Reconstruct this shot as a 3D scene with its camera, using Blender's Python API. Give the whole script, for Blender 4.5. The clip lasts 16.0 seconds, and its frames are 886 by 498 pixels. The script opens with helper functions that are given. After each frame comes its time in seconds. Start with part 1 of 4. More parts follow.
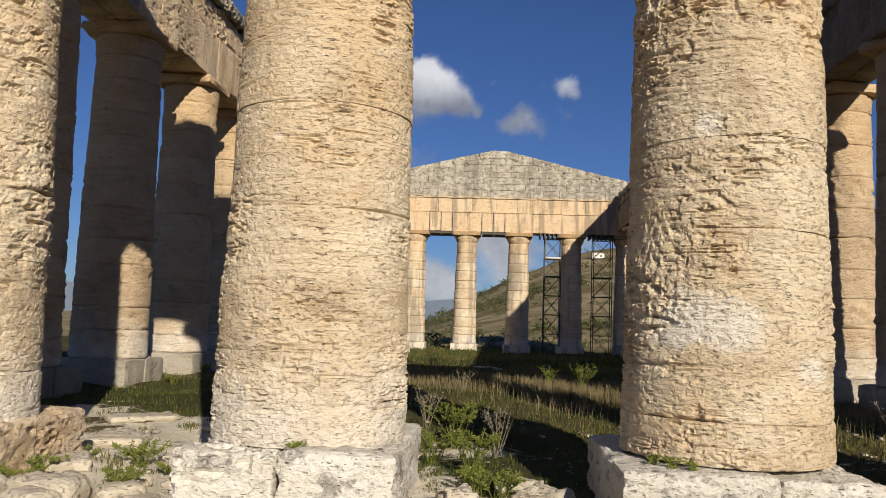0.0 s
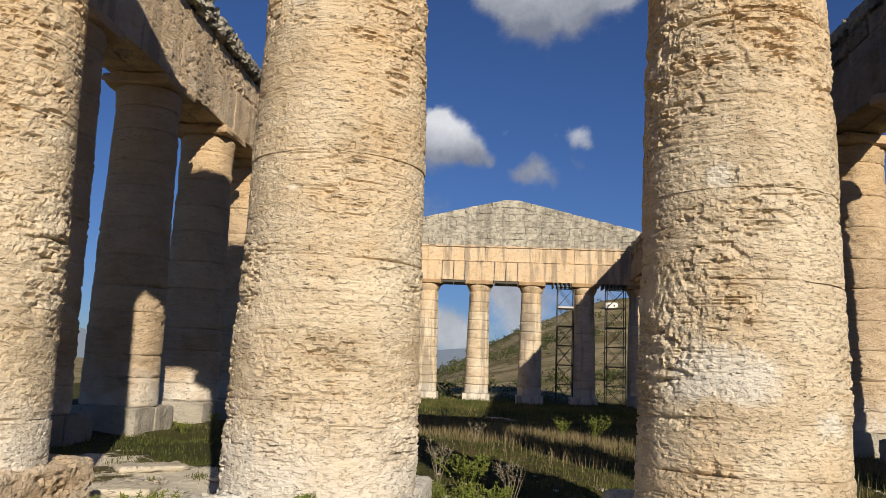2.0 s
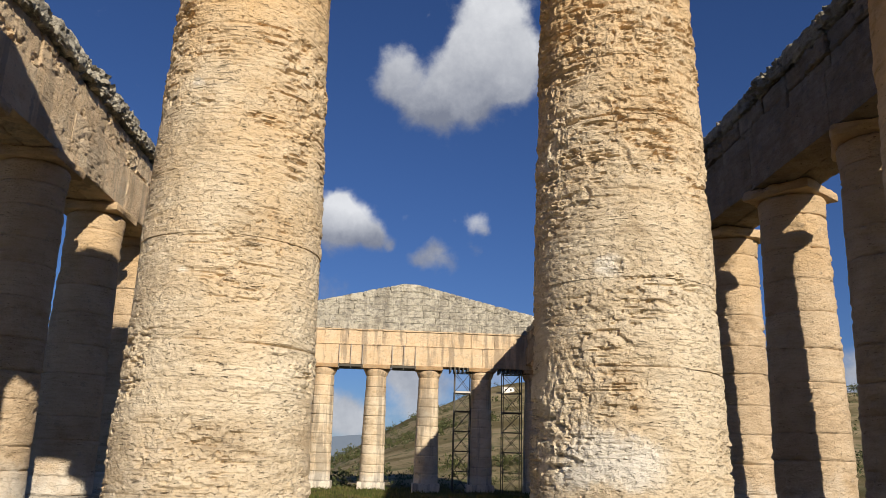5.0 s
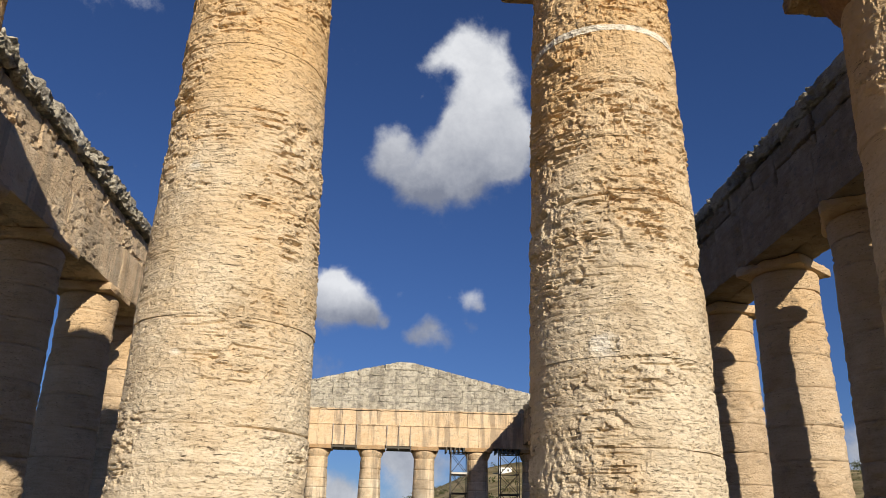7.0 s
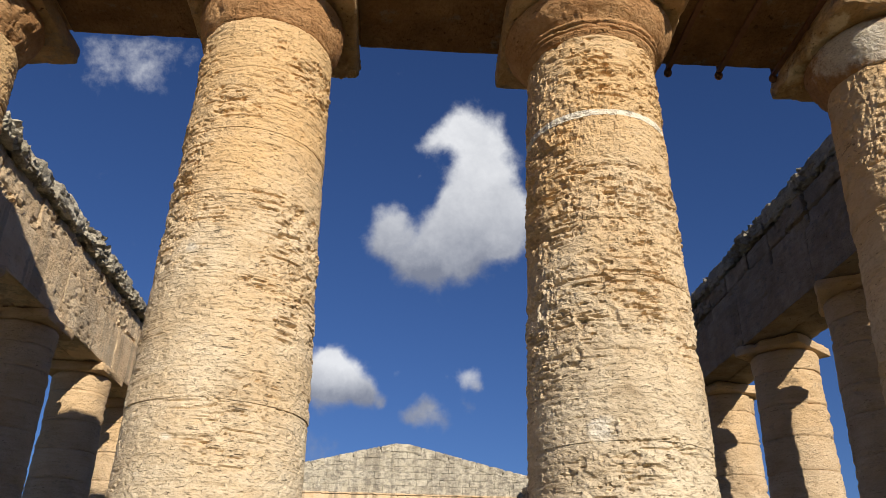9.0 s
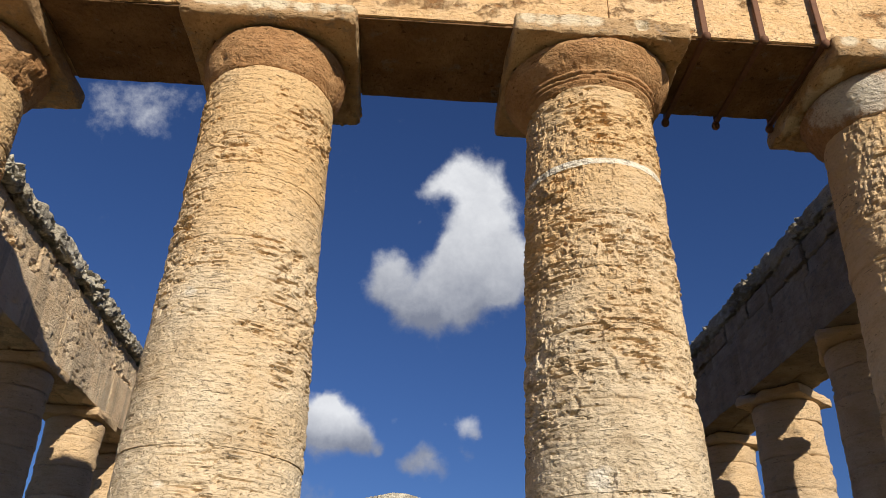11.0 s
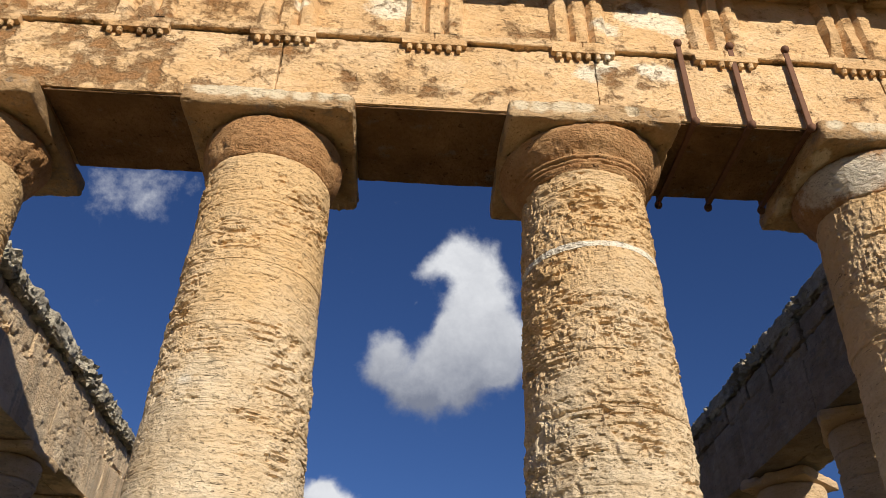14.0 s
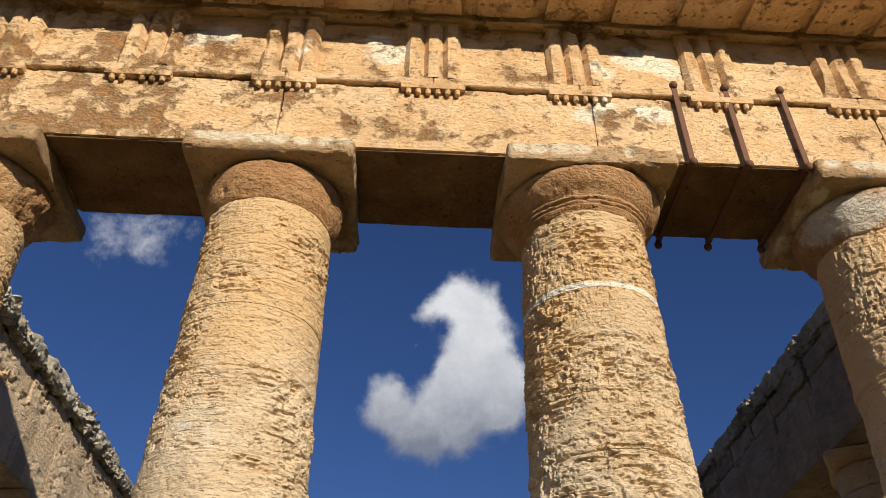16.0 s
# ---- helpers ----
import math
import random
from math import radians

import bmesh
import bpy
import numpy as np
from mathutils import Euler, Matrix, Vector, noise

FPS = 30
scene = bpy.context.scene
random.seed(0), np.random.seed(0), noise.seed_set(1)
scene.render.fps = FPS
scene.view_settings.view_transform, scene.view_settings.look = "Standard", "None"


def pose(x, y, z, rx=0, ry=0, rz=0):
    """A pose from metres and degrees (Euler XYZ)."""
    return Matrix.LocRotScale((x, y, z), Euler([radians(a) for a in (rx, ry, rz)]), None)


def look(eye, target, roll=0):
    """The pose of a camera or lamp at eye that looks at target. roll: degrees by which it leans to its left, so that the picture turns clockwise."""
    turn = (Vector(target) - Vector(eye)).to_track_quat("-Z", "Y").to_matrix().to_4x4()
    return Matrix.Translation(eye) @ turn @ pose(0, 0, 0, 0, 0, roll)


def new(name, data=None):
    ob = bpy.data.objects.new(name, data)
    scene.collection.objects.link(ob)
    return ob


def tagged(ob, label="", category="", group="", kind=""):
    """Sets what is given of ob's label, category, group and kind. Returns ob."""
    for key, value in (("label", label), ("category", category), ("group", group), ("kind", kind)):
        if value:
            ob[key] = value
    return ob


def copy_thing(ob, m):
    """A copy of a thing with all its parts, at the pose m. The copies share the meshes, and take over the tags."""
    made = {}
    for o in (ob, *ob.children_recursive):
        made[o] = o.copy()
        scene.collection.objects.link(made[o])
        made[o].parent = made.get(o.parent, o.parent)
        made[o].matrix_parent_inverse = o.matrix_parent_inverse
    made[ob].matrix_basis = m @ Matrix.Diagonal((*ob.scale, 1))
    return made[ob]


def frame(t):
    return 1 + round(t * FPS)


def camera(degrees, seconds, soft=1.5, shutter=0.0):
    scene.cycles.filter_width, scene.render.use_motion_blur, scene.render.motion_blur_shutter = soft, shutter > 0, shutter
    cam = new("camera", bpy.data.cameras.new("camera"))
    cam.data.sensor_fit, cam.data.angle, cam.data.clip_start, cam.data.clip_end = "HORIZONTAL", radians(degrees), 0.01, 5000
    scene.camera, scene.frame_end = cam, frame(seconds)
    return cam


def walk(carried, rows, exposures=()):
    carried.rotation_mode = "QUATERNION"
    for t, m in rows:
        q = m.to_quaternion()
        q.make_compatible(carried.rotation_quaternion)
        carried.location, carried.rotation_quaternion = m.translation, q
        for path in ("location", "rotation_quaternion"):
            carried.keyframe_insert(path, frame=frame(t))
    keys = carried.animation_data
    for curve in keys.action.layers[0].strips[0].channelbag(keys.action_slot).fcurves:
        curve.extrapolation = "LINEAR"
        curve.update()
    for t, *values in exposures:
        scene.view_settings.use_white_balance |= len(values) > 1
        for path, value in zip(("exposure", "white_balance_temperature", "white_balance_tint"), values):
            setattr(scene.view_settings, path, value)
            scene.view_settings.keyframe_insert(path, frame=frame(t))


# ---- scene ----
cam = camera(58.2, 16.0, soft=0.8)
PATH = [
    (0, (-0.228, -8.535, 1.226), (-0.358, -6.548, 1.412), 2.02),
    (0.5, (-0.227, -8.532, 1.221), (-0.405, -6.550, 1.427), 2.26),
    (1, (-0.230, -8.535, 1.227), (-0.422, -6.557, 1.454), 2.25),
    (1.5, (-0.229, -8.542, 1.234), (-0.427, -6.569, 1.501), 2.28),
    (2, (-0.223, -8.534, 1.239), (-0.388, -6.564, 1.545), 2.41),
    (2.5, (-0.216, -8.536, 1.243), (-0.334, -6.569, 1.587), 2.36),
    (3, (-0.213, -8.543, 1.245), (-0.259, -6.579, 1.621), 2.20),
    (3.5, (-0.206, -8.544, 1.250), (-0.184, -6.589, 1.668), 1.97),
    (4, (-0.197, -8.551, 1.249), (-0.132, -6.603, 1.697), 1.95),
    (6.5, (-0.183, -8.585, 1.282), (-0.097, -6.698, 1.939), 1.53),
    (7, (-0.186, -8.580, 1.290), (-0.099, -6.710, 1.993), 1.28),
    (7.5, (-0.181, -8.574, 1.309), (-0.090, -6.723, 2.060), 1.30),
    (8, (-0.177, -8.589, 1.311), (-0.080, -6.759, 2.112), 1.19),
    (8.5, (-0.174, -8.589, 1.318), (-0.093, -6.778, 2.163), 1.21),
    (9, (-0.172, -8.584, 1.326), (-0.086, -6.792, 2.209), 1.21),
    (11.5, (-0.160, -8.591, 1.333), (-0.080, -6.869, 2.348), 1.76),
    (12, (-0.173, -8.599, 1.344), (-0.093, -6.897, 2.392), 1.72),
    (12.5, (-0.171, -8.608, 1.352), (-0.094, -6.922, 2.425), 1.60),
    (13, (-0.165, -8.606, 1.346), (-0.091, -6.939, 2.448), 1.54),
    (13.5, (-0.172, -8.608, 1.348), (-0.095, -6.959, 2.478), 1.45),
    (14, (-0.170, -8.615, 1.356), (-0.089, -6.985, 2.512), 1.15),
    (14.5, (-0.172, -8.610, 1.355), (-0.085, -6.998, 2.536), 1.06),
    (15, (-0.176, -8.614, 1.351), (-0.093, -7.021, 2.557), 0.94),
    (15.5, (-0.171, -8.613, 1.351), (-0.093, -7.033, 2.574), 0.79),
    (16, (-0.188, -8.615, 1.358), (-0.110, -7.048, 2.598), 0.57),
]
walk(cam, [(t, look(eye, target, roll)) for t, eye, target, roll in PATH],
     exposures=((0.0, -0.07), (4.0, 0.00), (7.5, 0.08), (9.0, 0.10), (16.0, 0.02)))

# ---- light ----
SUN = Vector((1.0, -2.56, 1.20)).normalized()          # from the place towards the sun
SUN_EL = math.asin(SUN.z)
SUN_AZ = math.atan2(SUN.x, SUN.y)
sun = new("sun", bpy.data.lights.new("sun", "SUN"))
sun.data.energy, sun.data.angle, sun.data.color = 5.7, radians(0.55), (1.0, 0.89, 0.73)
sun.matrix_world = look(SUN * 200, (0, 0, 0))


class Nodes:
    """Short hand for node trees."""

    def __init__(self, tree):
        self.t = tree
        tree.nodes.clear()

    def add(self, kind, inputs=(), **props):
        n = self.t.nodes.new(kind)
        for k, v in props.items():
            setattr(n, k, v)
        for k, v in dict(inputs).items():
            if isinstance(v, bpy.types.NodeSocket):
                self.t.links.new(v, n.inputs[k])
            else:
                n.inputs[k].default_value = v
        return n

    def math(self, op, a, b=0.0, clamp=False):
        return self.add("ShaderNodeMath", {0: a, 1: b}, operation=op, use_clamp=clamp).outputs[0]

    def noise(self, vec, scale, detail=4.0, rough=0.55, distort=0.0):
        return self.add("ShaderNodeTexNoise", {"Vector": vec, "Scale": scale, "Detail": detail, "Roughness": rough, "Distortion": distort}).outputs[0]

    def span(self, v, a, b, c=0.0, d=1.0, smooth=True):
        return self.add("ShaderNodeMapRange", {0: v, 1: a, 2: b, 3: c, 4: d}, interpolation_type="SMOOTHSTEP" if smooth else "LINEAR").outputs[0]

    def mix(self, f, a, b, blend="MIX"):
        n = self.add("ShaderNodeMix", data_type="RGBA", blend_type=blend)
        for k, v in ((0, f), (6, a), (7, b)):
            if isinstance(v, bpy.types.NodeSocket):
                self.t.links.new(v, n.inputs[k])
            else:
                n.inputs[k].default_value = v
        return n.outputs[2]

    def scaled(self, vec, sx, sy, sz):
        return self.add("ShaderNodeVectorMath", {0: vec, 1: (sx, sy, sz)}, operation="MULTIPLY").outputs[0]


def rgb(r, g, b):
    return (r, g, b, 1.0)


# the sky: clear deep blue with a few fair-weather clouds, each a group of puffs in fixed directions
world = bpy.data.worlds.new("sky")
scene.world = world
world.use_nodes = True
W = Nodes(world.node_tree)
sky = W.add("ShaderNodeTexSky", sky_type="NISHITA", sun_disc=False, sun_elevation=SUN_EL, sun_rotation=SUN_AZ,
            altitude=400.0, air_density=1.0, dust_density=0.25, ozone_density=3.5)
ray = W.add("ShaderNodeTexCoord").outputs["Generated"]
PUFFS = (  # direction, angular radius, thickness
    ((0.031, 0.879, 0.476), 0.0179, 0.7),
    ((0.051, 0.864, 0.501), 0.0166, 0.7),
    ((0.077, 0.818, 0.570), 0.0280, 1),
    ((0.049, 0.823, 0.566), 0.0227, 0.9),
    ((0.023, 0.832, 0.554), 0.0167, 0.8),
    ((0.097, 0.835, 0.542), 0.0268, 1),
    ((0.070, 0.846, 0.529), 0.0255, 0.9),
    ((0.088, 0.857, 0.508), 0.0282, 1),
    ((0.113, 0.860, 0.498), 0.0255, 0.9),
    ((0.133, 0.866, 0.482), 0.0201, 0.8),
    ((0.056, 0.871, 0.487), 0.0175, 0.8),
    ((0.083, 0.878, 0.471), 0.0310, 1),
    ((0.117, 0.878, 0.464), 0.0255, 0.9),
    ((0.038, 0.890, 0.454), 0.0216, 0.8),
    ((-0.024, 0.881, 0.472), 0.0195, 0.9),
    ((-0.040, 0.893, 0.448), 0.0188, 0.8),
    ((-0.004, 0.894, 0.448), 0.0243, 0.9),
    ((0.014, 0.905, 0.425), 0.0256, 0.8),
    ((0.055, 0.902, 0.429), 0.0297, 1),
    ((0.093, 0.894, 0.439), 0.0283, 0.9),
    ((0.128, 0.885, 0.447), 0.0202, 0.7),
    ((0.031, 0.915, 0.403), 0.0216, 0.6),
    ((-0.005, 0.911, 0.413), 0.0189, 0.5),
    ((0.009, 0.854, 0.520), 0.0054, 0.5),
    ((-0.081, 0.952, 0.296), 0.0238, 1),
    ((-0.097, 0.957, 0.272), 0.0263, 1),
    ((-0.058, 0.958, 0.280), 0.0212, 1),
    ((-0.040, 0.963, 0.268), 0.0145, 0.9),
    ((-0.022, 0.964, 0.264), 0.0079, 0.7),
    ((-0.089, 0.946, 0.311), 0.0119, 0.8),
    ((-0.107, 0.951, 0.292), 0.0237, 1),
    ((0.032, 0.967, 0.252), 0.0185, 0.85),
    ((0.009, 0.969, 0.247), 0.0120, 0.7),
    ((0.083, 0.953, 0.291), 0.0140, 0.72),
    ((0.081, 0.962, 0.260), 0.0102, 0.65),
    ((0.092, 0.956, 0.279), 0.0074, 0.5),
    ((-0.354, 0.723, 0.593), 0.0392, 0.231),
    ((-0.324, 0.737, 0.593), 0.0438, 0.245),
    ((-0.295, 0.749, 0.593), 0.0363, 0.204),
    ((-0.336, 0.747, 0.574), 0.0319, 0.177),
    ((-0.084, 0.976, 0.202), 0.0208, 0.45),
    ((-0.121, 0.972, 0.202), 0.0283, 0.5),
    ((-0.070, 0.996, 0.058), 0.0246, 0.85),
    ((-0.102, 0.993, 0.051), 0.0331, 0.8),
    ((-0.008, 0.994, 0.112), 0.0246, 0.7),
    ((0.005, 0.996, 0.084), 0.0321, 0.75),
    ((-0.046, 0.998, 0.037), 0.0283, 0.6),
    ((0.049, 0.994, 0.093), 0.0378, 0.6),
    ((0.125, 0.987, 0.103), 0.0425, 0.55),
    ((0.495, 0.862, 0.111), 0.0302, 0.9),
    ((0.522, 0.848, 0.092), 0.0331, 0.8))
warp = W.add("ShaderNodeTexNoise", {"Vector": ray, "Scale": 11.0, "Detail": 6.0, "Roughness": 0.62})
bent = W.add("ShaderNodeVectorMath", {0: W.add("ShaderNodeVectorMath", {0: warp.outputs[1], 1: (0.5, 0.5, 0.5)}, operation="SUBTRACT").outputs[0], "Scale": 0.03}, operation="SCALE").outputs[0]
bent = W.add("ShaderNodeVectorMath", {0: ray, 1: bent}, operation="ADD").outputs[0]
field = None
for way, size, thick in PUFFS:
    way = Vector(way).normalized()
    away = W.add("ShaderNodeVectorMath", {0: bent, 1: tuple(way)}, operation="DISTANCE").outputs["Value"]
    puff = W.span(away, size * 1.9, 0.0, 0.0, thick, smooth=True)
    field = puff if field is None else W.math("ADD", field, puff)
billow = W.noise(ray, 26.0, 7.0, 0.62)
dens = W.math("ADD", field, W.math("MULTIPLY", W.math("SUBTRACT", billow, 0.5), 1.5))
cover = W.span(dens, 0.22, 1.15)
# lit crowns and grey undersides, by height within each bank of cloud
crown = W.add("ShaderNodeValToRGB", {0: W.add("ShaderNodeSeparateXYZ", {0: bent}).outputs[2]})
e = crown.color_ramp.elements
e[0].position, e[0].color, e[1].position, e[1].color = 0.0, rgb(0.45, 0.45, 0.45), 0.588, rgb(1, 1, 1)
for at, v in ((0.06, 0.55), (0.088, 0.30), (0.126, 0.40), (0.242, 0.05), (0.268, 0.12), (0.286, 0.6), (0.305, 1.0), (0.354, 0.6), (0.392, 0.0), (0.421, 0.08), (0.450, 0.36), (0.489, 0.68)):
    e.new(at).color = rgb(v, v, v)
light = W.math("ADD", crown.outputs[0], W.math("MULTIPLY", W.math("SUBTRACT", W.noise(bent, 20.0, 5.0, 0.65), 0.5), 0.8), clamp=True)
cloud = W.mix(light, rgb(4.6, 5.0, 6.2), rgb(17.2, 17.4, 17.8))
skyblue = W.mix(1.0, sky.outputs[0], rgb(0.72, 0.93, 1.42), "MULTIPLY")
both = W.mix(W.math("MULTIPLY", cover, 0.92), skyblue, cloud)
back = W.add("ShaderNodeBackground", {"Color": both, "Strength": 0.047})
W.t.links.new(back.outputs[0], W.add("ShaderNodeOutputWorld").inputs[0])


# ---- materials ----
def material(name):
    m = bpy.data.materials.new(name)
    m.use_nodes = True
    return m, Nodes(m.node_tree)


def finish(N, colour, rough=0.9, height=None, depth=0.01, strength=0.6, metal=0.0, spec=0.2, trans=0.0):
    ins = {"Base Color": colour, "Roughness": rough, "Metallic": metal, "Specular IOR Level": spec}
    if height is not None:
        ins["Normal"] = N.add("ShaderNodeBump", {"Height": height, "Distance": depth, "Strength": strength}).outputs[0]
    b = N.add("ShaderNodeBsdfPrincipled", ins)
    out = b.outputs[0]
    if trans:
        tl = N.add("ShaderNodeBsdfTranslucent", {"Color": colour})
        out = N.add("ShaderNodeMixShader", {0: trans, 1: out, 2: tl.outputs[0]}).outputs[0]
    N.t.links.new(out, N.add("ShaderNodeOutputMaterial").inputs[0])


def stone(name, dark, mid, pale, rust=(0.67, 0.445, 0.22), rust_from=4.0, rust_amount=0.6, white_below=1.3, lichen=0.25, streaks=0.0, grain=1.0, plaster=0.0, whiten=(), cracks=0.5, scars=0.0, lichen_at=0.56, cream=(0.74, 0.67, 0.55), bedded=1.0, rust_span=3.6):
    """Weathered travertine: bedded grain, rust-coloured upper parts, bleached foot, grey lichen, rain streaks."""
    m, N = material(name)
    pos = N.add("ShaderNodeNewGeometry").outputs["Position"]
    z = N.add("ShaderNodeSeparateXYZ", {0: pos}).outputs[2]
    rnd = N.add("ShaderNodeObjectInfo").outputs["Random"]
    bed = N.noise(N.scaled(pos, 1.1, 1.1, 1.3 + 5.7 * bedded), 1.6, 6.0, 0.65, 0.4)
    blot = N.noise(pos, 1.3, 5.0, 0.6)
    fine = N.noise(pos, 22.0, 5.0, 0.7)
    tone = N.math("ADD", N.math("MULTIPLY", bed, 0.45), N.math("MULTIPLY", blot, 0.55))
    tone = N.math("ADD", tone, N.math("MULTIPLY", N.math("SUBTRACT", fine, 0.5), 0.30))
    tone = N.math("ADD", tone, N.math("MULTIPLY", N.math("SUBTRACT", rnd, 0.5), 0.10))
    ramp = N.add("ShaderNodeValToRGB", {0: tone})
    e = ramp.color_ramp.elements
    e[0].position, e[0].color, e[1].position, e[1].color = 0.30, rgb(*dark), 0.70, rgb(*pale)
    e.new(0.48).color = rgb(*mid)
    col = ramp.outputs[0]
    up = N.math("ADD", N.span(z, rust_from, rust_from + rust_span), N.math("MULTIPLY", N.math("SUBTRACT", N.noise(pos, 0.9, 4.0, 0.6), 0.5), 1.6), clamp=True)
    col = N.mix(N.math("MULTIPLY", up, rust_amount), col, rgb(*rust))
    if white_below:
        low = N.math("ADD", N.span(z, white_below, -0.1), N.math("MULTIPLY", N.math("SUBTRACT", N.noise(pos, 1.7, 5.0, 0.65), 0.52), 2.2), clamp=True)
        low = N.math("MULTIPLY", low, N.span(z, white_below + 0.5, white_below - 0.4))
        col = N.mix(N.math("MULTIPLY", low, 0.75), col, rgb(0.765, 0.72, 0.635))
    spots = N.span(N.noise(N.scaled(pos, 1, 1, 1.4), 2.6, 7.0, 0.72), lichen_at, lichen_at + 0.13)
    col = N.mix(N.math("MULTIPLY", spots, lichen), col, rgb(0.20, 0.185, 0.16))
    for centre, size in whiten:
        d = N.add("ShaderNodeVectorMath", {0: N.scaled(pos, 1, 0.6, 1.3), 1: (centre[0], centre[1] * 0.6, centre[2] * 1.3)}, operation="DISTANCE").outputs["Value"]
        d = N.math("ADD", d, N.math("MULTIPLY", N.math("SUBTRACT", N.noise(pos, 6.0, 5.0, 0.7), 0.5), size * 1.3))
        col = N.mix(N.span(d, size, size * 0.45, 0.0, 0.85), col, rgb(*cream))
    sc = None
    if scars:
        gone = N.span(N.add("ShaderNodeSeparateXYZ", {0: pos}).outputs[0], -0.5, -4.0, 0.0, 0.06)     # the skin is lost towards one corner
        sc = N.span(N.math("ADD", gone, N.noise(N.scaled(pos, 1, 1, 1.2), 1.9, 8.0, 0.74, 0.1)), 0.545, 0.66)
        col = N.mix(N.math("MULTIPLY", sc, scars), col, rgb(0.46, 0.225, 0.085))
    if streaks:
        run = N.noise(N.scaled(pos, 1.7, 1.7, 0.16), 1.0, 4.0, 0.6)
        run = N.math("MULTIPLY", N.span(run, 0.48, 0.62), streaks)
        col = N.mix(run, col, rgb(0.13, 0.115, 0.10))
    if plaster:
        pl = N.span(N.noise(pos, 0.8, 5.0, 0.6, 0.3), 0.60, 0.63)
        pl = N.math("MULTIPLY", pl, plaster)
        col = N.mix(pl, col, rgb(0.72, 0.66, 0.54))
    # grime and shade painted into open cracks along the bedding and worm-like holes
    bare = N.span(N.noise(N.scaled(pos, 1, 1, 1.5), 1.9, 4.0, 0.6), 0.43, 0.58, 0.08, 1.0)
    slot = N.span(N.noise(N.scaled(pos, 2.6, 2.6, 22.0), 1.0, 3.0, 0.6), 0.36, 0.32, 0.0, bedded)
    crack = N.math("MULTIPLY", slot, N.span(N.noise(N.scaled(pos, 1.6, 1.6, 5.0), 1.0, 3.0, 0.6), 0.44, 0.54))
    holes = N.span(N.noise(N.scaled(pos, 1, 1, 3.6), 10.0, 1.5, 0.5), 0.335, 0.28)
    open_ = N.math("MULTIPLY", N.math("MAXIMUM", crack, holes), bare)
    col = N.mix(N.math("MULTIPLY", open_, cracks), col, rgb(dark[0] * 0.30, dark[1] * 0.26, dark[2] * 0.24))
    pits = N.span(N.noise(N.scaled(pos, 1, 1, 1.8), 17.0, 3.0, 0.6), 0.42, 0.30)
    lines = N.noise(N.scaled(pos, 3.5 + 8 * (1 - bedded), 3.5 + 8 * (1 - bedded), 14.0 + 22.0 * bedded), 1.0, 5.0, 0.65)
    lumps = N.noise(N.scaled(pos, 1, 1, 1.6), 9.0, 5.0, 0.66)
    h = N.math("ADD", N.math("ADD", N.math("MULTIPLY", fine, 0.38), N.math("MULTIPLY", lumps, 1.9)), N.math("SUBTRACT", N.math("MULTIPLY", lines, 0.6), N.math("MULTIPLY", pits, 0.7)))
    h = N.math("SUBTRACT", h, N.math("MULTIPLY", open_, 1.9))
    if scars:
        h = N.math("SUBTRACT", h, N.math("MULTIPLY", sc, N.math("ADD", 0.4, N.math("MULTIPLY", N.noise(pos, 17.0, 5.0, 0.75), 2.6))))
    finish(N, col, 0.92, h, 0.030 * grain, 0.95, spec=0.15)
    return m


WHITE = (((-0.65, -0.88, 11.29), 0.44), ((-0.86, -0.88, 11.58), 0.29), ((-3.55, -0.88, 11.41), 0.34), ((-3.22, -0.88, 11.52), 0.34), ((3.40, -0.88, 11.39), 0.44), ((3.06, -0.88, 11.42), 0.36), ((3.67, -0.88, 11.18), 0.29), ((2.58, -0.88, 11.05), 0.29), ((3.17, -0.88, 11.65), 0.26), ((2.28, -0.88, 10.05), 0.29), ((2.51, -0.88, 10.23), 0.26), ((3.33, -0.88, 10.13), 0.34), ((3.09, -0.88, 10.19), 0.21), ((-1.97, -0.88, 11.14), 0.16), ((-1.89, -0.88, 11.42), 0.13))
BUFF = ((0.42, 0.325, 0.21), (0.645, 0.53, 0.372), (0.775, 0.675, 0.508))
BROWN = ((0.40, 0.295, 0.185), (0.55, 0.42, 0.28), (0.69, 0.56, 0.40))
M_shaft = stone("travertine", *BUFF, grain=1.12, rust_amount=0.9, rust_from=2.4, rust_span=6.0, lichen=0.12, cracks=0.5, whiten=(((-2.38, -0.85, 3.005), 0.085), ((-2.45, -0.8, 5.027), 0.11)))
M_shaft_r = stone("travertine_patched", *BUFF, bedded=0.55, grain=1.25, cream=(0.745, 0.69, 0.59), rust_amount=0.9, rust_from=2.4, rust_span=6.0, lichen=0.2, white_below=0, cracks=0.5,
                  whiten=(((1.68, -1.0, 1.38), 0.46), ((2.0, -1.0, 1.3), 0.38), ((1.45, -0.9, 1.2), 0.3), ((1.78, -1.0, 3.22), 0.2), ((2.75, -0.7, 0.9), 0.26)))
M_side = stone("travertine_side", *BROWN, grain=1.2, rust_amount=0.40, rust_from=4.6, lichen=0.35)
M_front = stone("travertine_orange", (0.52, 0.31, 0.145), (0.72, 0.495, 0.27), (0.85, 0.65, 0.42), rust=(0.66, 0.38, 0.16), rust_from=6.0, rust_amount=0.28, lichen=0.10, white_below=0, streaks=0.10, scars=0.85, whiten=WHITE, cracks=0.55, cream=(0.86, 0.77, 0.60), bedded=0.1)
